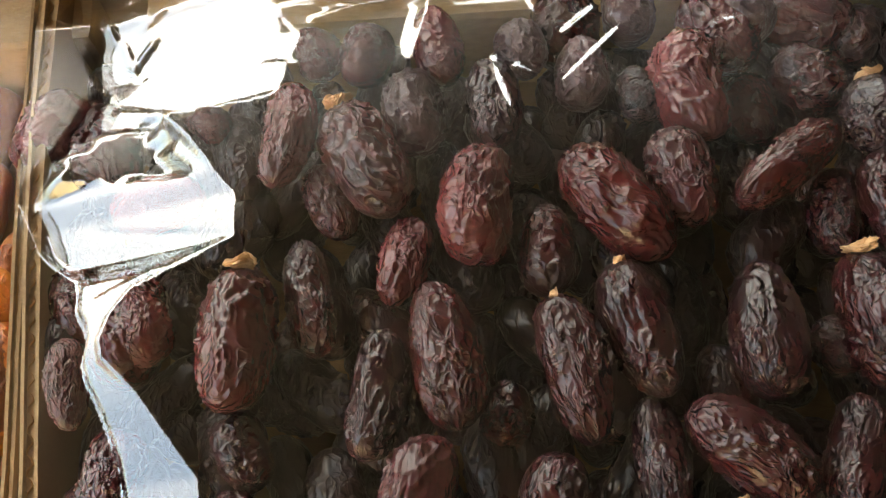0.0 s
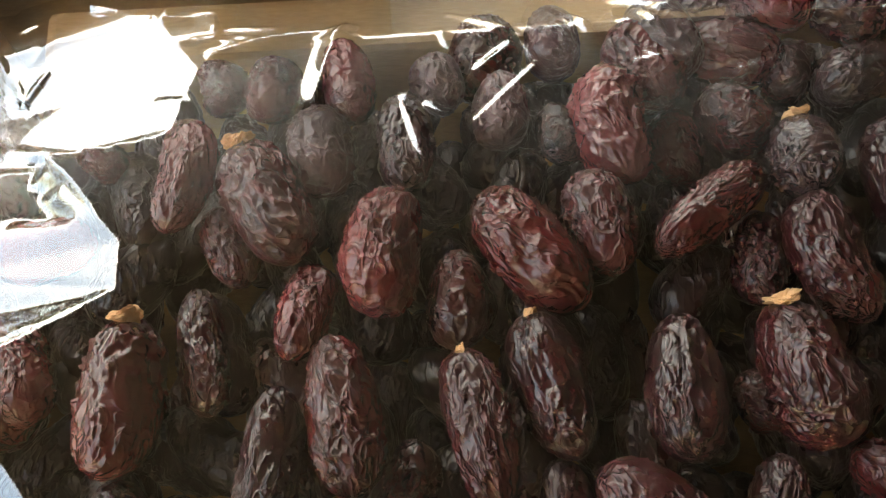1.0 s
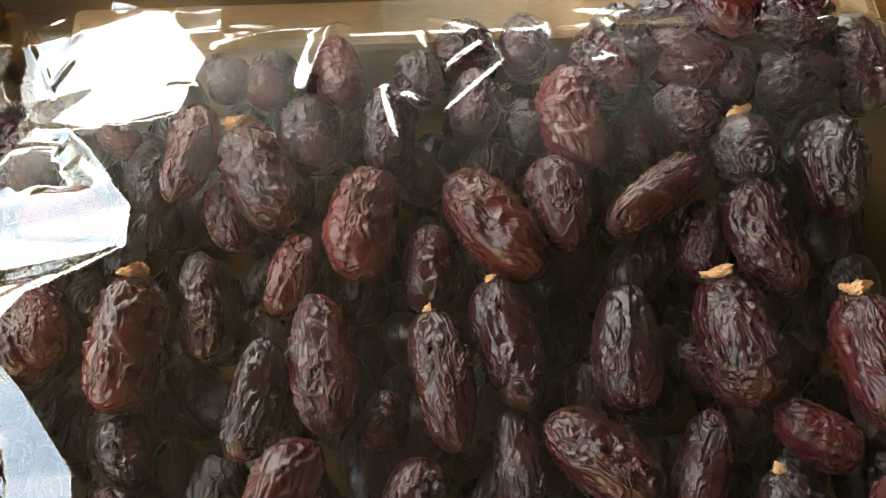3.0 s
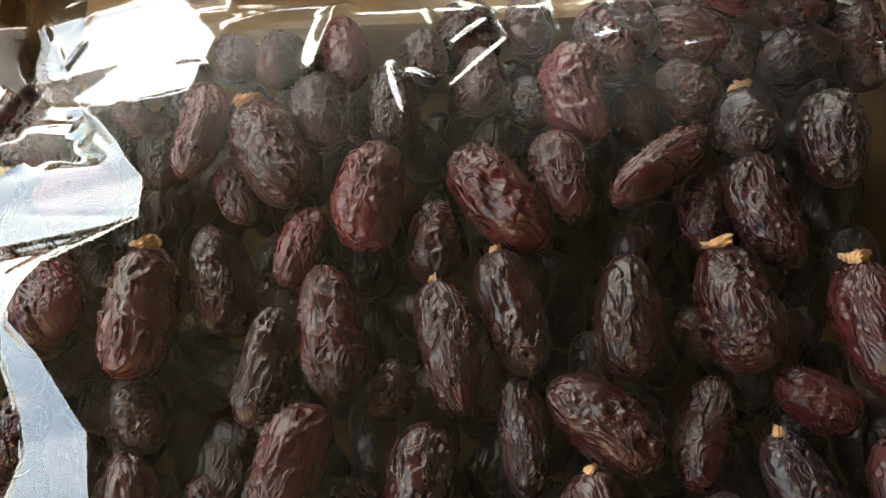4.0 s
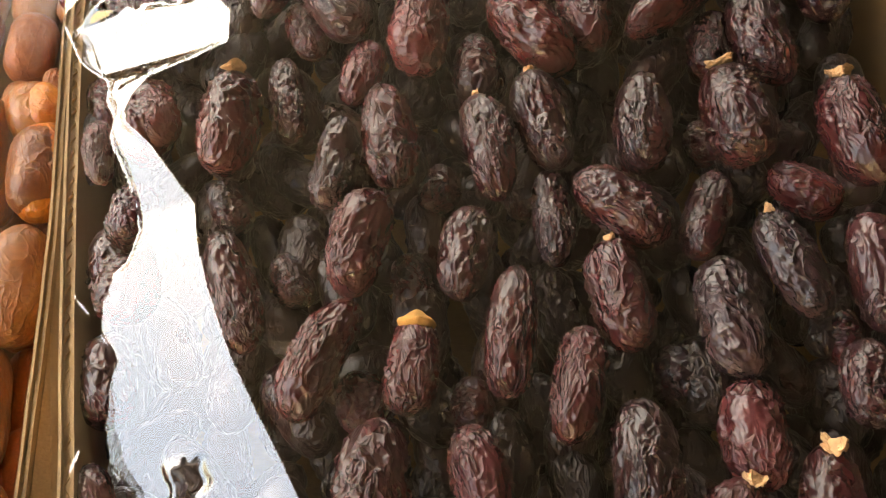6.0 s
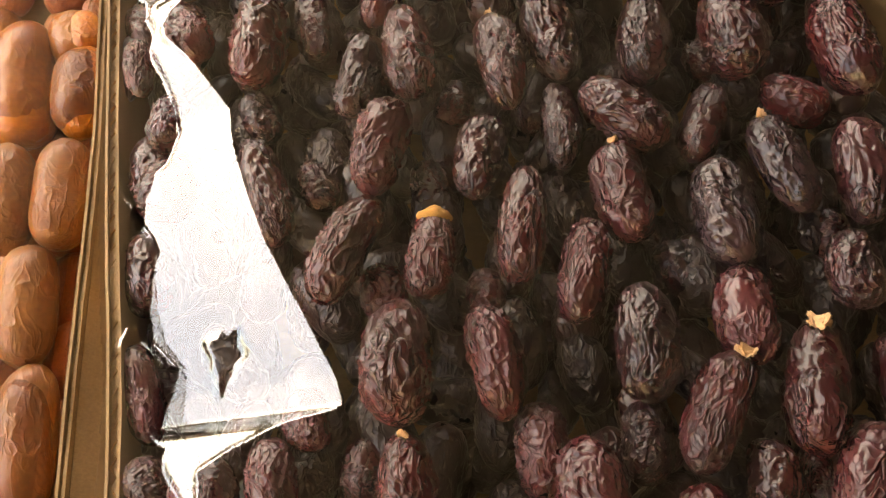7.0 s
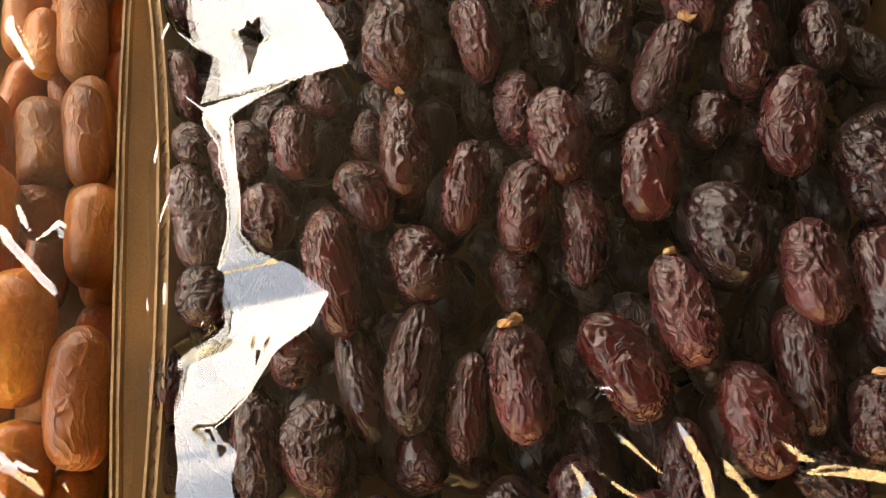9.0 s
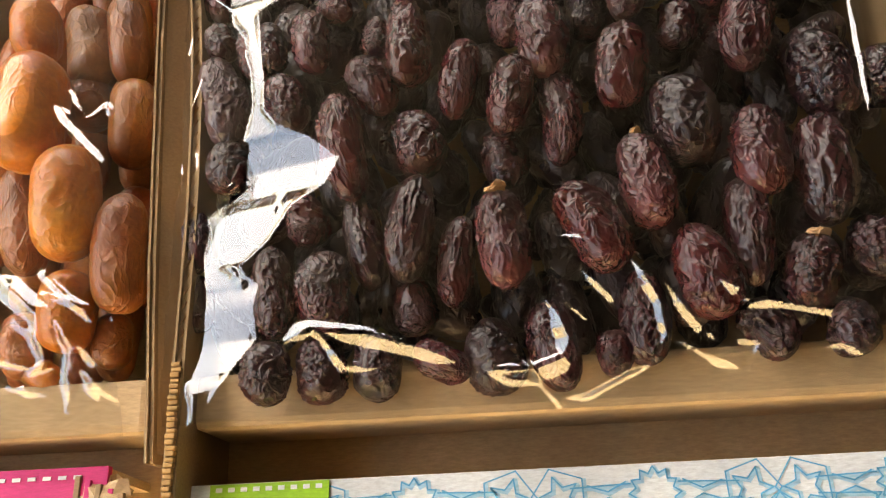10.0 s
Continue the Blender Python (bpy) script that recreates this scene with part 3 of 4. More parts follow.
date(0.0500, 0.1755, 0.0679, -0, 0.0290, 0.0200, "g")
date(-0.0470, 0.1840, 0.0663, 13, 0.0216, 0.0173, "m")
date(0.2015, 0.1930, 0.0663, -2, 0.0320, 0.0214, "d")
date(0.1615, 0.0515, 0.0696, 59, 0.0292, 0.0197, "r")
date(0.1825, 0.0750, 0.0745, 11, 0.0488, 0.0264, "d", "s")
date(0.1510, 0.0180, 0.0745, 21, 0.0449, 0.0215, "b", "p")
date(0.1275, -0.0025, 0.0745, 11, 0.0459, 0.0245, "b")
date(0.1235, 0.0395, 0.0696, -17, 0.0386, 0.0184, "d")
date(0.0885, 0.0050, 0.0745, 12, 0.0430, 0.0240, "m", "p")
date(0.0900, 0.0405, 0.0745, 50, 0.0419, 0.0250, "d")
date(0.0645, 0.0370, 0.0696, 4, 0.0401, 0.0171, "k")
date(0.0325, 0.0210, 0.0712, -7, 0.0383, 0.0212, "d")
date(0.0485, -0.0095, 0.0745, -4, 0.0491, 0.0190, "r")
date(-0.0065, 0.0230, 0.0745, -12, 0.0430, 0.0231, "m")
date(-0.0175, -0.0220, 0.0745, -23, 0.0479, 0.0210, "r")
date(0.0135, -0.0230, 0.0745, -5, 0.0361, 0.0201, "r", "c")
date(0.0720, -0.0280, 0.0745, -8, 0.0424, 0.0201, "d")
date(-0.0600, 0.0405, 0.0663, 30, 0.0242, 0.0179, "d")
date(-0.0550, 0.0055, 0.0679, 18, 0.0515, 0.0194, "d")
date(-0.0955, 0.0795, 0.0696, 24, 0.0273, 0.0184, "r")
date(-0.0970, 0.0335, 0.0712, -4, 0.0271, 0.0196, "d")
date(-0.0950, 0.0050, 0.0691, -4, 0.0281, 0.0206, "m")
date(-0.1130, 0.0600, 0.0737, 12, 0.0286, 0.0130, "m")
date(0.1815, 0.0160, 0.0745, -1, 0.0460, 0.0224, "k")
date(0.1730, -0.0255, 0.0745, 4, 0.0311, 0.0204, "k")
date(0.0110, 0.0140, 0.0580, 10, 0.0228, 0.0182, "d")
date(0.0195, 0.0545, 0.0580, -16, 0.0214, 0.0171, "d")
date(0.1125, -0.0200, 0.0580, 43, 0.0248, 0.0198, "k")
date(0.1280, 0.0755, 0.0613, 22, 0.0208, 0.0166, "d")
date(0.1720, -0.0050, 0.0580, 14, 0.0237, 0.0190, "d")
date(-0.0345, 0.0140, 0.0580, 27, 0.0246, 0.0179, "d")
date(0.1320, -0.0430, 0.0712, 3, 0.0381, 0.0233, "m")
date(0.1180, -0.0805, 0.0745, -23, 0.0466, 0.0206, "m", "s")
date(0.1525, -0.0710, 0.0745, -6, 0.0483, 0.0230, "d", "s")
date(0.1850, -0.0650, 0.0696, -0, 0.0340, 0.0204, "d")
date(0.1670, -0.1070, 0.0745, -12, 0.0490, 0.0250, "m")
date(0.0925, -0.0555, 0.0745, 1, 0.0450, 0.0241, "k")
date(0.0385, -0.0645, 0.0745, 15, 0.0424, 0.0218, "m")
date(0.0045, -0.0655, 0.0745, 4, 0.0471, 0.0270, "m")
date(0.0090, -0.1145, 0.0745, 5, 0.0472, 0.0231, "r", "p")
date(0.0725, -0.1115, 0.0745, 9, 0.0436, 0.0255, "m")
date(0.0555, -0.0945, 0.0663, 5, 0.0351, 0.0211, "m")
date(0.0940, -0.0895, 0.0613, -4, 0.0311, 0.0220, "k")
date(0.1080, -0.1270, 0.0745, -3, 0.0440, 0.0250, "r")
date(0.1345, -0.1010, 0.0663, -2, 0.0260, 0.0191, "d")
date(0.1545, -0.0995, 0.0580, 3, 0.0210, 0.0133, "d")
date(0.0345, -0.1325, 0.0712, -7, 0.0413, 0.0211, "r")
date(-0.0065, -0.1360, 0.0712, 31, 0.0328, 0.0220, "r")
date(-0.0375, -0.1100, 0.0696, 12, 0.0347, 0.0192, "m")
date(-0.0280, -0.0860, 0.0679, 15, 0.0234, 0.0187, "m")
date(-0.0075, -0.1020, 0.0596, -3, 0.0239, 0.0191, "d")
date(0.0360, -0.0340, 0.0596, 6, 0.0225, 0.0180, "r")
date(-0.0050, -0.0335, 0.0596, 8, 0.0239, 0.0191, "m")
date(-0.0930, -0.0770, 0.0618, 20, 0.0405, 0.0165, "m")
date(-0.0825, -0.1105, 0.0690, 25, 0.0214, 0.0171, "m")
date(-0.0785, -0.1360, 0.0698, 22, 0.0345, 0.0196, "g")
date(-0.0655, -0.1200, 0.0712, 21, 0.0301, 0.0114, "r")
date(-0.0575, -0.1140, 0.0696, 10, 0.0284, 0.0170, "d")
date(0.0580, -0.1430, 0.0745, -9, 0.0404, 0.0235, "r")
date(-0.0165, -0.1695, 0.0745, 12, 0.0541, 0.0222, "r")
date(0.0155, -0.1650, 0.0696, 12, 0.0328, 0.0255, "d")
date(0.0790, -0.1515, 0.0679, 7, 0.0474, 0.0204, "r")
date(0.1340, -0.1550, 0.0712, 13, 0.0451, 0.0301, "k")
date(0.1170, -0.1850, 0.0745, 13, 0.0451, 0.0272, "m", "p")
date(0.1665, -0.1705, 0.0745, 4, 0.0431, 0.0265, "m")
date(0.1930, -0.1785, 0.0712, 2, 0.0530, 0.0267, "k")
date(0.1990, -0.1310, 0.0712, 24, 0.0439, 0.0302, "k")
date(0.0555, -0.2125, 0.0745, 9, 0.0455, 0.0253, "m", "s")
date(0.0925, -0.2070, 0.0745, 31, 0.0444, 0.0264, "r")
date(0.1395, -0.2250, 0.0712, 15, 0.0434, 0.0256, "r")
date(0.1595, -0.2065, 0.0696, 4, 0.0491, 0.0214, "d")
date(0.1835, -0.2250, 0.0712, -9, 0.0324, 0.0250, "d", "s")
date(0.0160, -0.2070, 0.0712, -5, 0.0502, 0.0222, "d")
date(-0.0185, -0.2370, 0.0712, 8, 0.0363, 0.0241, "d")
date(0.0365, -0.2210, 0.0679, -4, 0.0421, 0.0170, "r")
date(-0.0060, -0.2115, 0.0663, 15, 0.0466, 0.0194, "d")
date(-0.0430, -0.2370, 0.0696, 11, 0.0428, 0.0201, "d")
date(-0.0420, -0.2725, 0.0709, 8, 0.0275, 0.0220, "d")
date(-0.0205, -0.2700, 0.0665, 11, 0.0290, 0.0232, "r")
date(0.0035, -0.2675, 0.0650, 2, 0.0288, 0.0230, "k")
date(0.0310, -0.2650, 0.0679, 67, 0.0260, 0.0162, "r")
date(0.0535, -0.2615, 0.0641, 20, 0.0329, 0.0256, "k")
date(0.0780, -0.2570, 0.0659, 12, 0.0388, 0.0226, "d")
date(0.1020, -0.2595, 0.0646, -0, 0.0200, 0.0160, "r")
date(0.1145, -0.2445, 0.0679, 4, 0.0411, 0.0212, "d")
date(0.1650, -0.2485, 0.0646, 35, 0.0275, 0.0220, "k")
date(0.1970, -0.2465, 0.0646, 6, 0.0261, 0.0209, "k")
date(0.0175, -0.2390, 0.0596, 12, 0.0267, 0.0214, "d")
date(-0.0745, -0.1475, 0.0676, 7, 0.0393, 0.0240, "g")
date(-0.0470, -0.1445, 0.0696, 22, 0.0314, 0.0212, "d")
date(-0.0705, -0.1765, 0.0679, 12, 0.0265, 0.0212, "d")
date(-0.0825, -0.2120, 0.0646, 9, 0.0304, 0.0150, "d")
date(-0.0790, -0.2400, 0.0613, 9, 0.0263, 0.0140, "d")
date(-0.0335, -0.2015, 0.0663, 20, 0.0266, 0.0199, "r")
date(0.0550, -0.1695, 0.0613, 12, 0.0296, 0.0226, "d")
date(0.2125, -0.2135, 0.0696, 13, 0.0274, 0.0219, "k")
date(0.2255, -0.1300, 0.0679, 11, 0.0297, 0.0238, "k")

# along the side wall and piled over the far ledge
date(0.1483, 0.2191, 0.0800, 20, 0.0340, 0.0260, "r")
date(0.1748, 0.2150, 0.0780, 60, 0.0340, 0.0250, "d")
date(0.1995, 0.2033, 0.0700, 10, 0.0360, 0.0240, "d")
date(0.1289, 0.2155, 0.0700, 80, 0.0320, 0.0220, "g")
date(0.1091, 0.2039, 0.0700, 30, 0.0340, 0.0260, "g")
date(-0.1013, 0.0142, 0.0600, 15, 0.0420, 0.0270, "d")
date(-0.0992, -0.0276, 0.0600, 8, 0.0360, 0.0220, "d")
date(-0.1023, 0.0805, 0.0620, 5, 0.0400, 0.0260, "r")
date(-0.1202, 0.0905, 0.0580, 30, 0.0300, 0.0200, "r")
date(-0.1240, 0.0688, 0.0600, -4, 0.0340, 0.0160, "g")
date(-0.1402, 0.1542, 0.0620, -30, 0.0340, 0.0240, "o")
date(-0.1199, 0.1484, 0.0600, 10, 0.0340, 0.0260, "d")

# amber dates
date(-0.1755, -0.1450, 0.0640, 3, 0.0621, 0.0357, "o", amber=True)
date(-0.1475, -0.1925, 0.0640, 9, 0.0577, 0.0330, "o", amber=True)
date(-0.1185, -0.2165, 0.0604, 7, 0.0574, 0.0270, "a", amber=True)
date(-0.1390, -0.2440, 0.0604, 6, 0.0382, 0.0301, "o", amber=True)
date(-0.1895, -0.0910, 0.0532, 12, 0.0362, 0.0290, "o", amber=True)
date(-0.1610, -0.0995, 0.0496, 12, 0.0481, 0.0300, "t", amber=True)
date(-0.1395, -0.0955, 0.0514, 14, 0.0546, 0.0221, "a", amber=True)
date(-0.1310, -0.1430, 0.0478, 5, 0.0482, 0.0272, "t", amber=True)
date(-0.1765, -0.1955, 0.0478, 15, 0.0570, 0.0241, "a", amber=True)
date(-0.1570, -0.1285, 0.0442, 16, 0.0301, 0.0241, "a", amber=True)
date(-0.1610, -0.2605, 0.0514, 26, 0.0277, 0.0209, "a", amber=True)
date(-0.1215, -0.2545, 0.0478, 7, 0.0263, 0.0210, "a", amber=True)
date(-0.1515, -0.2710, 0.0496, 60, 0.0242, 0.0170, "o", amber=True)
date(-0.1790, 0.0580, 0.0478, 13, 0.0432, 0.0300, "o", amber=True)
date(-0.1500, 0.0650, 0.0478, 8, 0.0424, 0.0281, "a", amber=True)
date(-0.1740, 0.0100, 0.0478, 9, 0.0526, 0.0261, "t", amber=True)
date(-0.1490, 0.0135, 0.0460, 4, 0.0512, 0.0263, "t", amber=True)
date(-0.1530, -0.0375, 0.0460, 9, 0.0536, 0.0251, "t", amber=True)
date(-0.1410, -0.0885, 0.0460, 11, 0.0520, 0.0240, "t", amber=True)
date(-0.1710, -0.0420, 0.0460, 12, 0.0388, 0.0200, "o", amber=True)
date(-0.1585, -0.0975, 0.0442, 14, 0.0444, 0.0190, "t", amber=True)
date(-0.1350, -0.1335, 0.0460, 14, 0.0340, 0.0210, "t", amber=True)
date(-0.1535, 0.0960, 0.0478, 16, 0.0250, 0.0190, "o", amber=True)
date(-0.1480, 0.0665, 0.0478, 17, 0.0408, 0.0211, "o", amber=True)
date(-0.1515, 0.1030, 0.0478, 15, 0.0269, 0.0120, "a", amber=True)
date(-0.1450, 0.0695, 0.0496, 18, 0.0389, 0.0141, "o", amber=True)
date(-0.1780, 0.0700, 0.0478, 11, 0.0632, 0.0290, "o", amber=True)
date(-0.1595, 0.0940, 0.0460, 17, 0.0313, 0.0233, "o", amber=True)
date(-0.1500, 0.0640, 0.0478, 7, 0.0464, 0.0251, "o", amber=True)
date(-0.1735, 0.0120, 0.0460, 16, 0.0459, 0.0221, "t", amber=True)


def heap(name, places, meshes, materials, label):
    """Many dates further down joined into one mesh, seen dark in the gaps."""
    verts, faces, picks, at = [], [], [], 0
    for k, (x, y, z, turn, length, width, tone) in enumerate(places):
        me = meshes[k % len(meshes)]
        co = np.empty(len(me.vertices) * 3)
        me.vertices.foreach_get("co", co)
        m = np.array(pose(x, y, z, 0, 0, turn) @ pose(0, 0, 0, 0, (k * 71) % 360, 0) @ Matrix.Diagonal((width * 1.92, length, width * 1.92, 1)))
        verts.append(co.reshape(-1, 3) @ m[:3, :3].T + m[:3, 3])
        for poly in me.polygons:
            faces.append([i + at for i in poly.vertices])
            picks.append(tone)
        at += len(me.vertices)
    me = bpy.data.meshes.new(name)
    me.from_pydata(np.concatenate(verts).tolist(), [], faces)
    for m in materials:
        me.materials.append(m)
    me.polygons.foreach_set("material_index", picks)
    me.polygons.foreach_set("use_smooth", [True] * len(faces))
    return tagged(new(name, me), label, "dates", kind="stuff")


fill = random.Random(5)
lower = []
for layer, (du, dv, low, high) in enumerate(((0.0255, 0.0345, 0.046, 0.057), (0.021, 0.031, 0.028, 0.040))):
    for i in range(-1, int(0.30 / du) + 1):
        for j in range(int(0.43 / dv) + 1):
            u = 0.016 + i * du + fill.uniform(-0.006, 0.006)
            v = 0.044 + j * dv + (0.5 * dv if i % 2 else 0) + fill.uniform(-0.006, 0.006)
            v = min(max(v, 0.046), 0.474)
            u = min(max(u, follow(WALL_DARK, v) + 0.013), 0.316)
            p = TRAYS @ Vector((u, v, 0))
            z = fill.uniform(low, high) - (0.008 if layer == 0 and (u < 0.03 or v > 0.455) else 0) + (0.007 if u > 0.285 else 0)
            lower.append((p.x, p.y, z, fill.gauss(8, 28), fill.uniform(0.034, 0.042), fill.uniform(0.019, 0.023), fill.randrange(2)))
heap("lower_dates", lower, ROUGH, GAP_SHADED, "dark dates packed deeper, gap shade in their colour")
lower = []
for i in range(12):
    for j in range(14):
        p = TRAYS @ Vector((-0.042 - i * 0.026 + fill.uniform(-0.004, 0.004), 0.046 + j * 0.033 + fill.uniform(-0.006, 0.006), 0))
        lower.append((p.x, p.y, fill.uniform(0.036, 0.042) if i > 3 else fill.uniform(0.024, 0.032), fill.gauss(2, 9), fill.uniform(0.038, 0.044), fill.uniform(0.020, 0.024), fill.randrange(2)))
heap("lower_dates", lower, SMOOTH, DEEP_AMBER, "amber dates packed deeper in the carton")

# ---- wrapping film ----
# right edge of the slanting left flank of the film: pairs of v and u along the carton
FLANK = [(-0.03, 0.018), (0.007, 0.0216), (0.030, 0.0412), (0.043, 0.0396), (0.0515, 0.0417), (0.0555, 0.0356), (0.0606, 0.033), (0.071, 0.0446), (0.086, 0.0539),
         (0.095, 0.0684), (0.107, 0.075), (0.120, 0.0596), (0.125, 0.0457), (0.133, 0.0400), (0.151, 0.0405), (0.170, 0.0375), (0.185, 0.0357), (0.192, 0.0475),
         (0.200, 0.0677), (0.2035, 0.085), (0.214, 0.0822), (0.240, 0.0693)]
FLANK += [(0.265, 0.0557), (0.290, 0.0467), (0.305, 0.0425), (0.323, 0.0402), (0.346, 0.0235), (0.358, 0.0110), (0.364, 0.0095), (0.372, 0.0123), (0.380, 0.0183),
          (0.387, 0.0365), (0.393, 0.0487), (0.408, 0.049), (0.430, 0.0315), (0.438, 0.024), (0.442, 0.058), (0.444, 0.0623), (0.466, 0.070), (0.485, 0.057), (0.50, 0.03), (0.56, 0.02)]
# its left edge, where the film turns down to the side wall
HEM = [(-0.03, 0.012), (0.017, 0.0125), (0.048, 0.0165), (0.063, 0.0147), (0.090, 0.0130), (0.0955, 0.020), (0.101, 0.0295), (0.121, 0.0308), (0.138, 0.0350), (0.160, 0.0340),
       (0.175, 0.0300), (0.190, 0.0233), (0.203, 0.0149), (0.224, 0.020), (0.235, 0.0092), (0.247, 0.0071), (0.269, 0.0112), (0.283, 0.0045), (0.294, 0.0030)]
HEM += [(0.305, 0.0160), (0.318, 0.0185), (0.330, 0.0160), (0.345, 0.0100), (0.355, 0.0060), (0.364, 0.0045), (0.372, 0.0030), (0.385, -0.0010), (0.398, -0.0126), (0.420, -0.0248),
        (0.459, -0.0016), (0.465, -0.006), (0.56, -0.006)]
# creases: u0, v0, u1, v1, half width, height
CREASES = [
    (0.300, 0.180, 0.304, 0.300, 0.0028, 0.0030), (0.304, 0.300, 0.312, 0.450, 0.0028, 0.0030), (0.296, 0.100, 0.300, 0.180, 0.0030, 0.0030)]
CREASES += [
    (0.116, 0.480, 0.106, 0.451, 0.0072, 0.0044), (0.133, 0.449, 0.138, 0.429, 0.0030, 0.0022), (0.140, 0.446, 0.150, 0.439, 0.0026, 0.0022),
    (0.154, 0.439, 0.177, 0.460, 0.0019, 0.0013), (0.177, 0.460, 0.172, 0.470, 0.0022, 0.0018), (0.151, 0.488, 0.172, 0.470, 0.0024, 0.0017),
    (0.189, 0.482, 0.196, 0.468, 0.0032, 0.0030), (0.074, 0.470, 0.116, 0.480, 0.0035, 0.0030), (0.222, 0.486, 0.255, 0.488, 0.0035, 0.0030)]
CREASES += [(-0.001, 0.405, 0.047, 0.394, 0.0016, -0.0008), (0.006, 0.378, 0.046, 0.393, 0.0020, 0.0010), (0.003, 0.452, 0.040, 0.438, 0.0025, 0.0012)]
# patches where the flank lies nearly level: u, v, half sizes
LEVEL = [(0.006, 0.430, 0.016, 0.009), (0.0402, 0.2255, 0.0050, 0.0072),
         (0.047, 0.089, 0.0018, 0.005), (0.036, 0.058, 0.007, 0.004)]


# folds of the near end, each along a few points: points, half width, height
FOLDS = [
    ([(0.048, 0.027), (0.062, 0.032), (0.082, 0.030), (0.105, 0.024), (0.123, 0.017)], 0.0036, 0.0026),
    ([(0.128, 0.014), (0.149, 0.013), (0.162, 0.017), (0.165, 0.023), (0.161, 0.033), (0.156, 0.040)], 0.0034, 0.0025),
    ([(0.159, 0.041), (0.183, 0.024)], 0.0018, 0.0012),
    ([(0.166, 0.055), (0.192, 0.029)], 0.0016, 0.0011),
    ([(0.160, 0.065), (0.191, 0.057)], 0.0016, 0.0011),
    ([(0.190, 0.056), (0.201, 0.036), (0.203, 0.023), (0.199, 0.015)], 0.0024, 0.0017),
    ([(0.194, 0.054), (0.206, 0.039), (0.217, 0.025), (0.235, 0.010)], 0.0024, 0.0017),
    ([(0.203, 0.023), (0.218, 0.016), (0.234, 0.009)], 0.0024, 0.0017),
    ([(0.220, 0.022), (0.240, 0.019), (0.234, 0.009)], 0.0026, 0.0018),
    ([(0.222, 0.045), (0.237, 0.035), (0.266, 0.029), (0.274, 0.033), (0.285, 0.039), (0.289, 0.037)], 0.0028, 0.0020),
    ([(0.158, 0.003), (0.170, 0.004), (0.186, 0.011), (0.201, 0.015)], 0.0020, 0.0014),
    ([(0.257, 0.016), (0.270, 0.017), (0.283, 0.011)], 0.0026, 0.0018),
    ([(0.064, 0.032), (0.075, 0.019), (0.093, 0.017)], 0.0024, 0.0017),
]


def film_height(U, V):
    def at(pairs, v):
        return np.interp(v, [p[0] for p in pairs], [p[1] for p in pairs])

    slope = 0.33 * np.clip((V - 0.004) / 0.012, 0, 1)
    edge = at(FLANK, V)
    hem = at(HEM, V) + 0.0009 * np.sin(195 * V + 2.5 * np.sin(67 * V))
    grid = np.arange(-0.2, 0.7, 0.001)

    def eased(pairs, reach):
        window = np.hanning(2 * int(reach / 0.001) + 1)
        return np.interp(V, grid, np.convolve(np.pad(at(pairs, grid), len(window) // 2, mode="edge"), window / window.sum(), mode="valid"))

    mean = eased(FLANK, 0.045)
    # the sheet sinks to the ledges at both ends
    far = np.where(U < 0.075, 0.487, 0.474)
    z = 0.0925 - 0.42 * np.clip(U / 0.08, 0.3, 1) * np.clip(0.046 - V, 0, None) - 0.3 * np.clip(0.012 - V, 0, None) - 0.70 * np.clip(V - far, 0, None) - 0.5 * np.clip(U - 0.314, 0, None)
    z0 = z.copy()
    z = z - slope * np.clip(np.maximum(mean, edge) - np.maximum(U, hem), 0, None) * np.clip((edge - U) / 0.0016, 0, 1)
    for a, b, ra, rb in LEVEL:
        turn = np.arctan2((V - b) / rb, (U - a) / ra)
        r = np.hypot((U - a) / ra, (V - b) / rb) * (1 + 0.22 * np.sin(3 * turn + 90 * a) + 0.12 * np.sin(7 * turn + 300 * b))
        z = z - np.where(U < edge, slope * (U - a) * np.clip((1.5 - r) / 0.6, 0, 1), 0)
    # left of the hem it lies nearly level as far as the side wall
    level = z0 - 0.33 * (eased(FLANK, 0.15) - eased(HEM, 0.15)) - 0.05 * (hem - U)
    return z + (level - z) * np.clip((hem - U) / 0.0020, 0, 1)


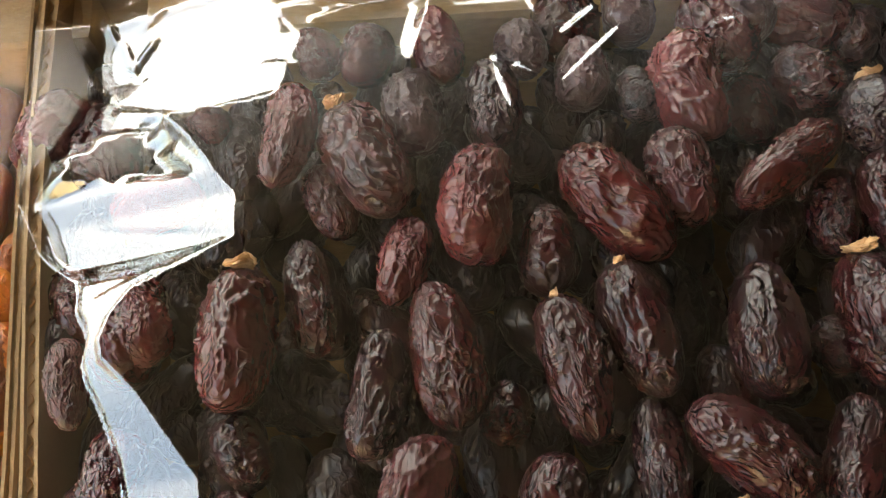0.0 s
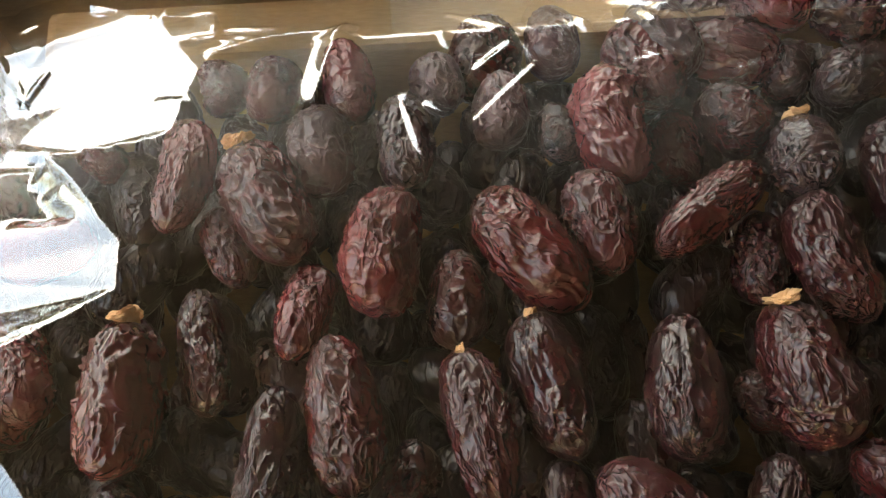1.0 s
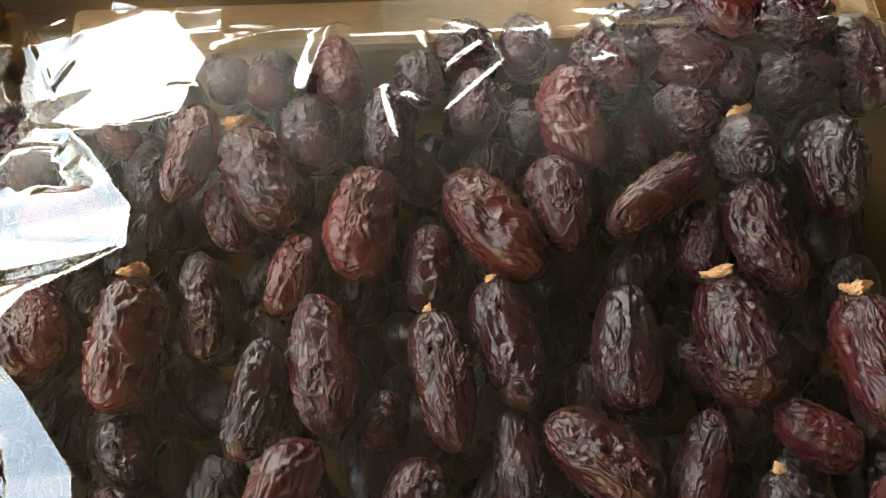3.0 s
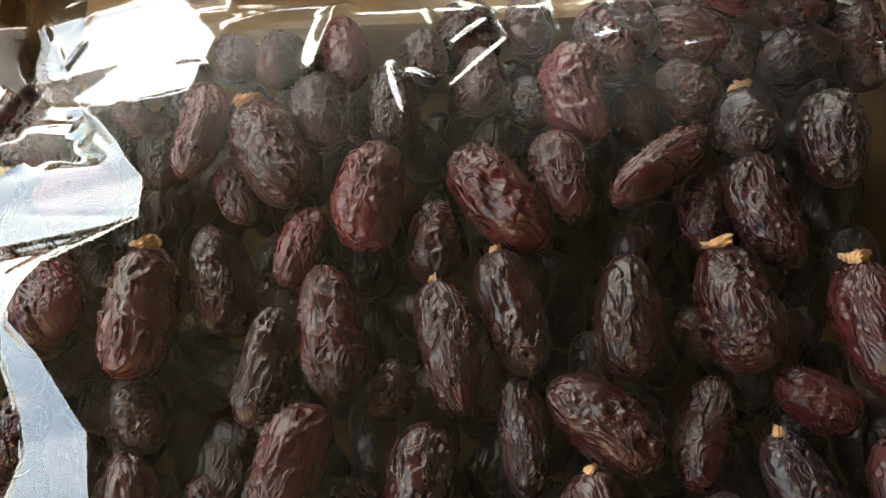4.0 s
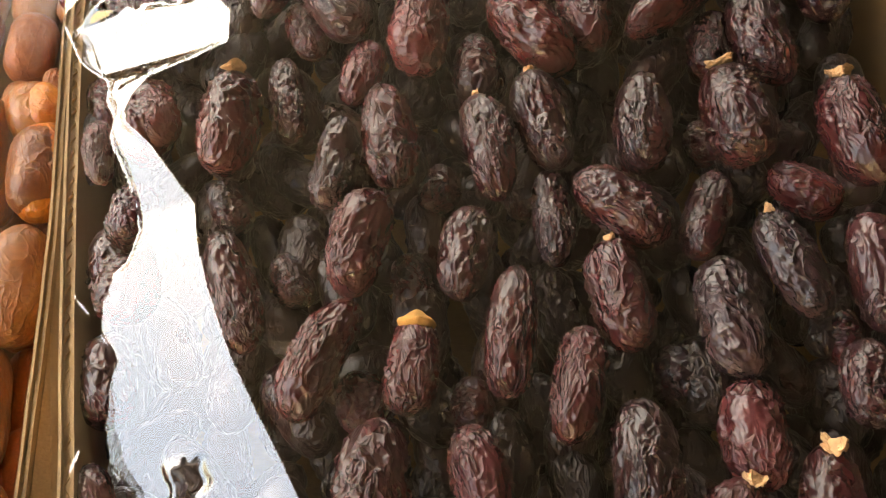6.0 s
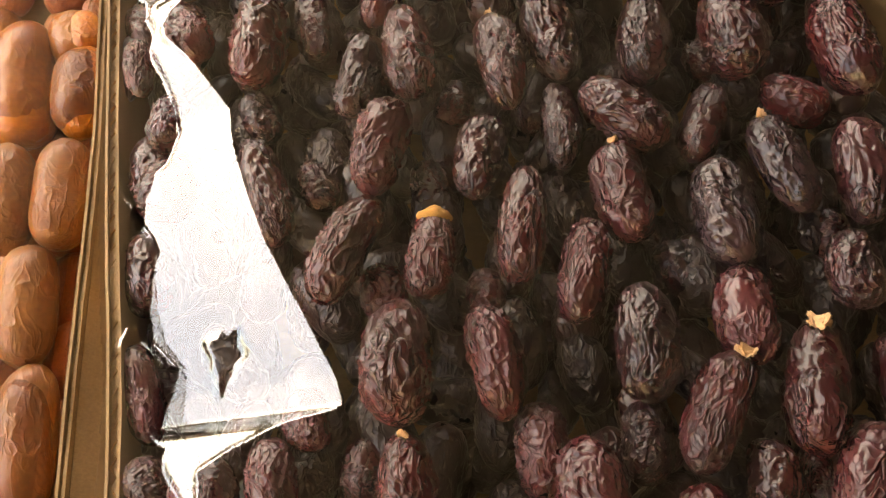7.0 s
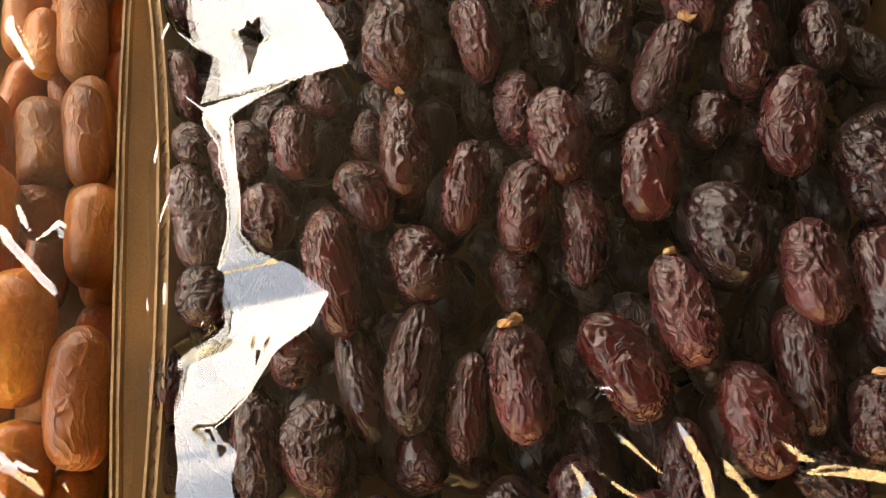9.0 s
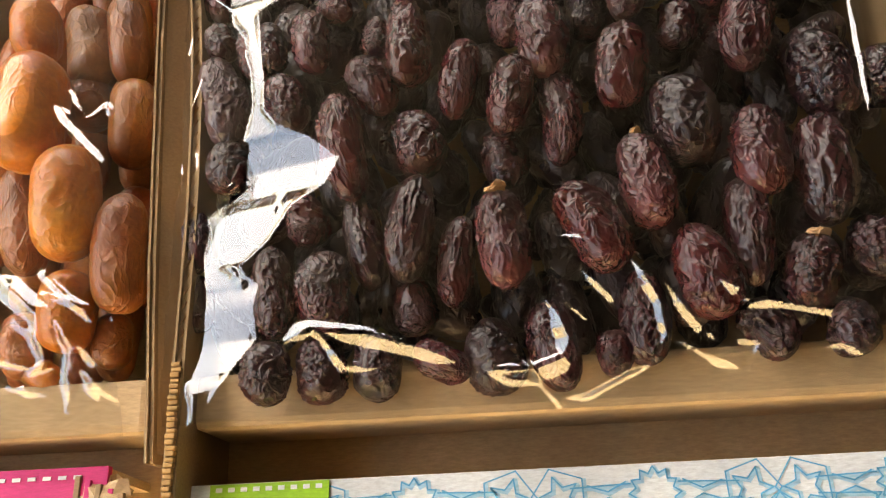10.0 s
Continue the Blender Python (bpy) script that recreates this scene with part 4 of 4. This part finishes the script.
def sheet(name, us, vs, height, creases, folds, label, wave=0.00030, left=None):
    """A film sheet from a height over (u, v), with long soft waves and sharp creases."""
    U, V = np.meshgrid(us, vs)
    Z = height(U, V)
    for u0, v0, u1, v1, half, tall in creases:
        du, dv = u1 - u0, v1 - v0
        s = np.clip(((U - u0) * du + (V - v0) * dv) / (du * du + dv * dv), 0, 1)
        d = np.hypot(U - u0 - s * du, V - v0 - s * dv)
        Z += tall * (0.5 + 0.5 * np.sin(math.pi * s)) * np.clip(1 - d / half, 0, 1) ** 1.4
    for points, half, tall in folds:
        near = np.full(U.shape, 1.0)
        for (u0, v0), (u1, v1) in zip(points, points[1:]):
            du, dv = u1 - u0, v1 - v0
            s = np.clip(((U - u0) * du + (V - v0) * dv) / (du * du + dv * dv), 0, 1)
            near = np.minimum(near, np.hypot(U - u0 - s * du, V - v0 - s * dv))
        ends = [np.hypot(U - u0, V - v0) for u0, v0 in (points[0], points[-1])]
        fade = np.clip(np.minimum(*ends) / 0.012, 0.25, 1)
        Z += 1.75 * tall * fade * np.clip(1 - near / (1.75 * half * fade), 0, 1) ** 1.3
    verts = []
    for r in range(len(vs)):
        for k in range(len(us)):
            u, v = us[k], vs[r]
            n = noise.noise((u * 34, v * 22, 1.7)) + 0.4 * noise.noise((u * 75, v * 60, 5.1))
            verts.append((u, v, Z[r, k] + wave * n))
    w = len(us)
    faces = [(r * w + k, r * w + k + 1, (r + 1) * w + k + 1, (r + 1) * w + k) for r in range(len(vs) - 1) for k in range(w - 1)
             if not left or us[k] > follow(left, vs[r]) - 0.0025]
    me = bpy.data.meshes.new(name)
    me.from_pydata(verts, [], faces)
    if left:
        bm = bmesh.new()
        bm.from_mesh(me)
        bmesh.ops.delete(bm, geom=[v for v in bm.verts if not v.link_faces], context="VERTS")
        bm.to_mesh(me)
        bm.free()
    me.polygons.foreach_set("use_smooth", [True] * len(faces))
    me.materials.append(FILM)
    ob = new(name, me)
    ob.matrix_world = TRAYS
    ob.visible_shadow = False
    return tagged(ob, label, "film")


us = np.arange(-0.0280, 0.3281, 0.0009)
vs = np.concatenate([np.arange(-0.0012, 0.072, 0.0009), np.arange(0.072, 0.5215, 0.0011)])
crumple = random.Random(3)
SMALL = []
for k in range(26):
    a, b, turn, long = crumple.uniform(0.05, 0.31), crumple.uniform(0.452, 0.49), crumple.uniform(0, math.pi), crumple.uniform(0.008, 0.022)
    SMALL.append((a, b, a + long * math.cos(turn), b + 0.6 * long * math.sin(turn), 0.0028, crumple.uniform(0.0008, 0.0022)))
for k in range(9):
    a, b, turn, long = crumple.uniform(-0.004, 0.012), crumple.uniform(0.465, 0.505), crumple.uniform(0, math.pi), crumple.uniform(0.01, 0.03)
    SMALL.append((a, b, a + long * math.cos(turn), b + 0.6 * long * math.sin(turn), 0.0022, crumple.uniform(0.0005, 0.0013)))
for k in range(8):
    b, turn, long = crumple.uniform(0.03, 0.30), crumple.gauss(math.pi / 2, 0.35), crumple.uniform(0.006, 0.022)
    a = follow(WALL_DARK, b) + crumple.uniform(0.0, 0.016)
    SMALL.append((a, b, a + long * math.cos(turn), b + long * math.sin(turn), 0.0016, crumple.uniform(0.0003, 0.0006)))
for k in range(8):
    a, b, turn, long = crumple.uniform(0.12, 0.31), crumple.uniform(0.012, 0.06), crumple.uniform(-0.9, 0.1), crumple.uniform(0.012, 0.035)
    SMALL.append((a, b, a + long * math.cos(turn), b + long * math.sin(turn), 0.0022, crumple.uniform(0.0006, 0.0016)))
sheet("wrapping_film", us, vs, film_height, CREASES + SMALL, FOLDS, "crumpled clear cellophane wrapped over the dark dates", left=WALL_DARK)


def amber_film_height(U, V):
    return 0.084 - 0.03 * V - 0.45 * np.clip(0.050 - V, 0, None) - 0.5 * np.clip(U + 0.034, 0, None)


AMBER_FOLDS = [
    ([(-0.078, 0.068), (-0.055, 0.048), (-0.055, 0.029), (-0.061, 0.025)], 0.0034, 0.0025),
    ([(-0.051, 0.049), (-0.019, 0.014)], 0.0026, 0.0018),
    ([(-0.051, 0.049), (-0.042, 0.033), (-0.047, 0.009)], 0.0026, 0.0018),
    ([(-0.042, 0.028), (-0.021, 0.010)], 0.0038, 0.0028),
    ([(-0.057, 0.162), (-0.045, 0.142)], 0.0012, 0.0006),
    ([(-0.045, 0.142), (-0.037, 0.147), (-0.028, 0.139), (-0.034, 0.133)], 0.0018, 0.0012),
    ([(-0.064, 0.153), (-0.040, 0.127), (-0.015, 0.101)], 0.0024, 0.0007),
    ([(-0.015, 0.048), (-0.009, 0.033), (-0.015, 0.015)], 0.0024, 0.0017),
    ([(-0.029, 0.058), (-0.023, 0.036)], 0.0014, 0.0009),
    ([(-0.071, 0.020), (-0.056, 0.017)], 0.0026, 0.0018),
]
AMBER_SMALL = []
for k in range(10):
    a, b, turn, long = crumple.uniform(-0.17, -0.04), crumple.uniform(0.005, 0.07), crumple.uniform(-1.3, 0.2), crumple.uniform(0.012, 0.035)
    AMBER_SMALL.append((a, b, min(-0.03, a + long * math.cos(turn)), b + long * math.sin(turn), 0.0024, crumple.uniform(0.0008, 0.0022)))
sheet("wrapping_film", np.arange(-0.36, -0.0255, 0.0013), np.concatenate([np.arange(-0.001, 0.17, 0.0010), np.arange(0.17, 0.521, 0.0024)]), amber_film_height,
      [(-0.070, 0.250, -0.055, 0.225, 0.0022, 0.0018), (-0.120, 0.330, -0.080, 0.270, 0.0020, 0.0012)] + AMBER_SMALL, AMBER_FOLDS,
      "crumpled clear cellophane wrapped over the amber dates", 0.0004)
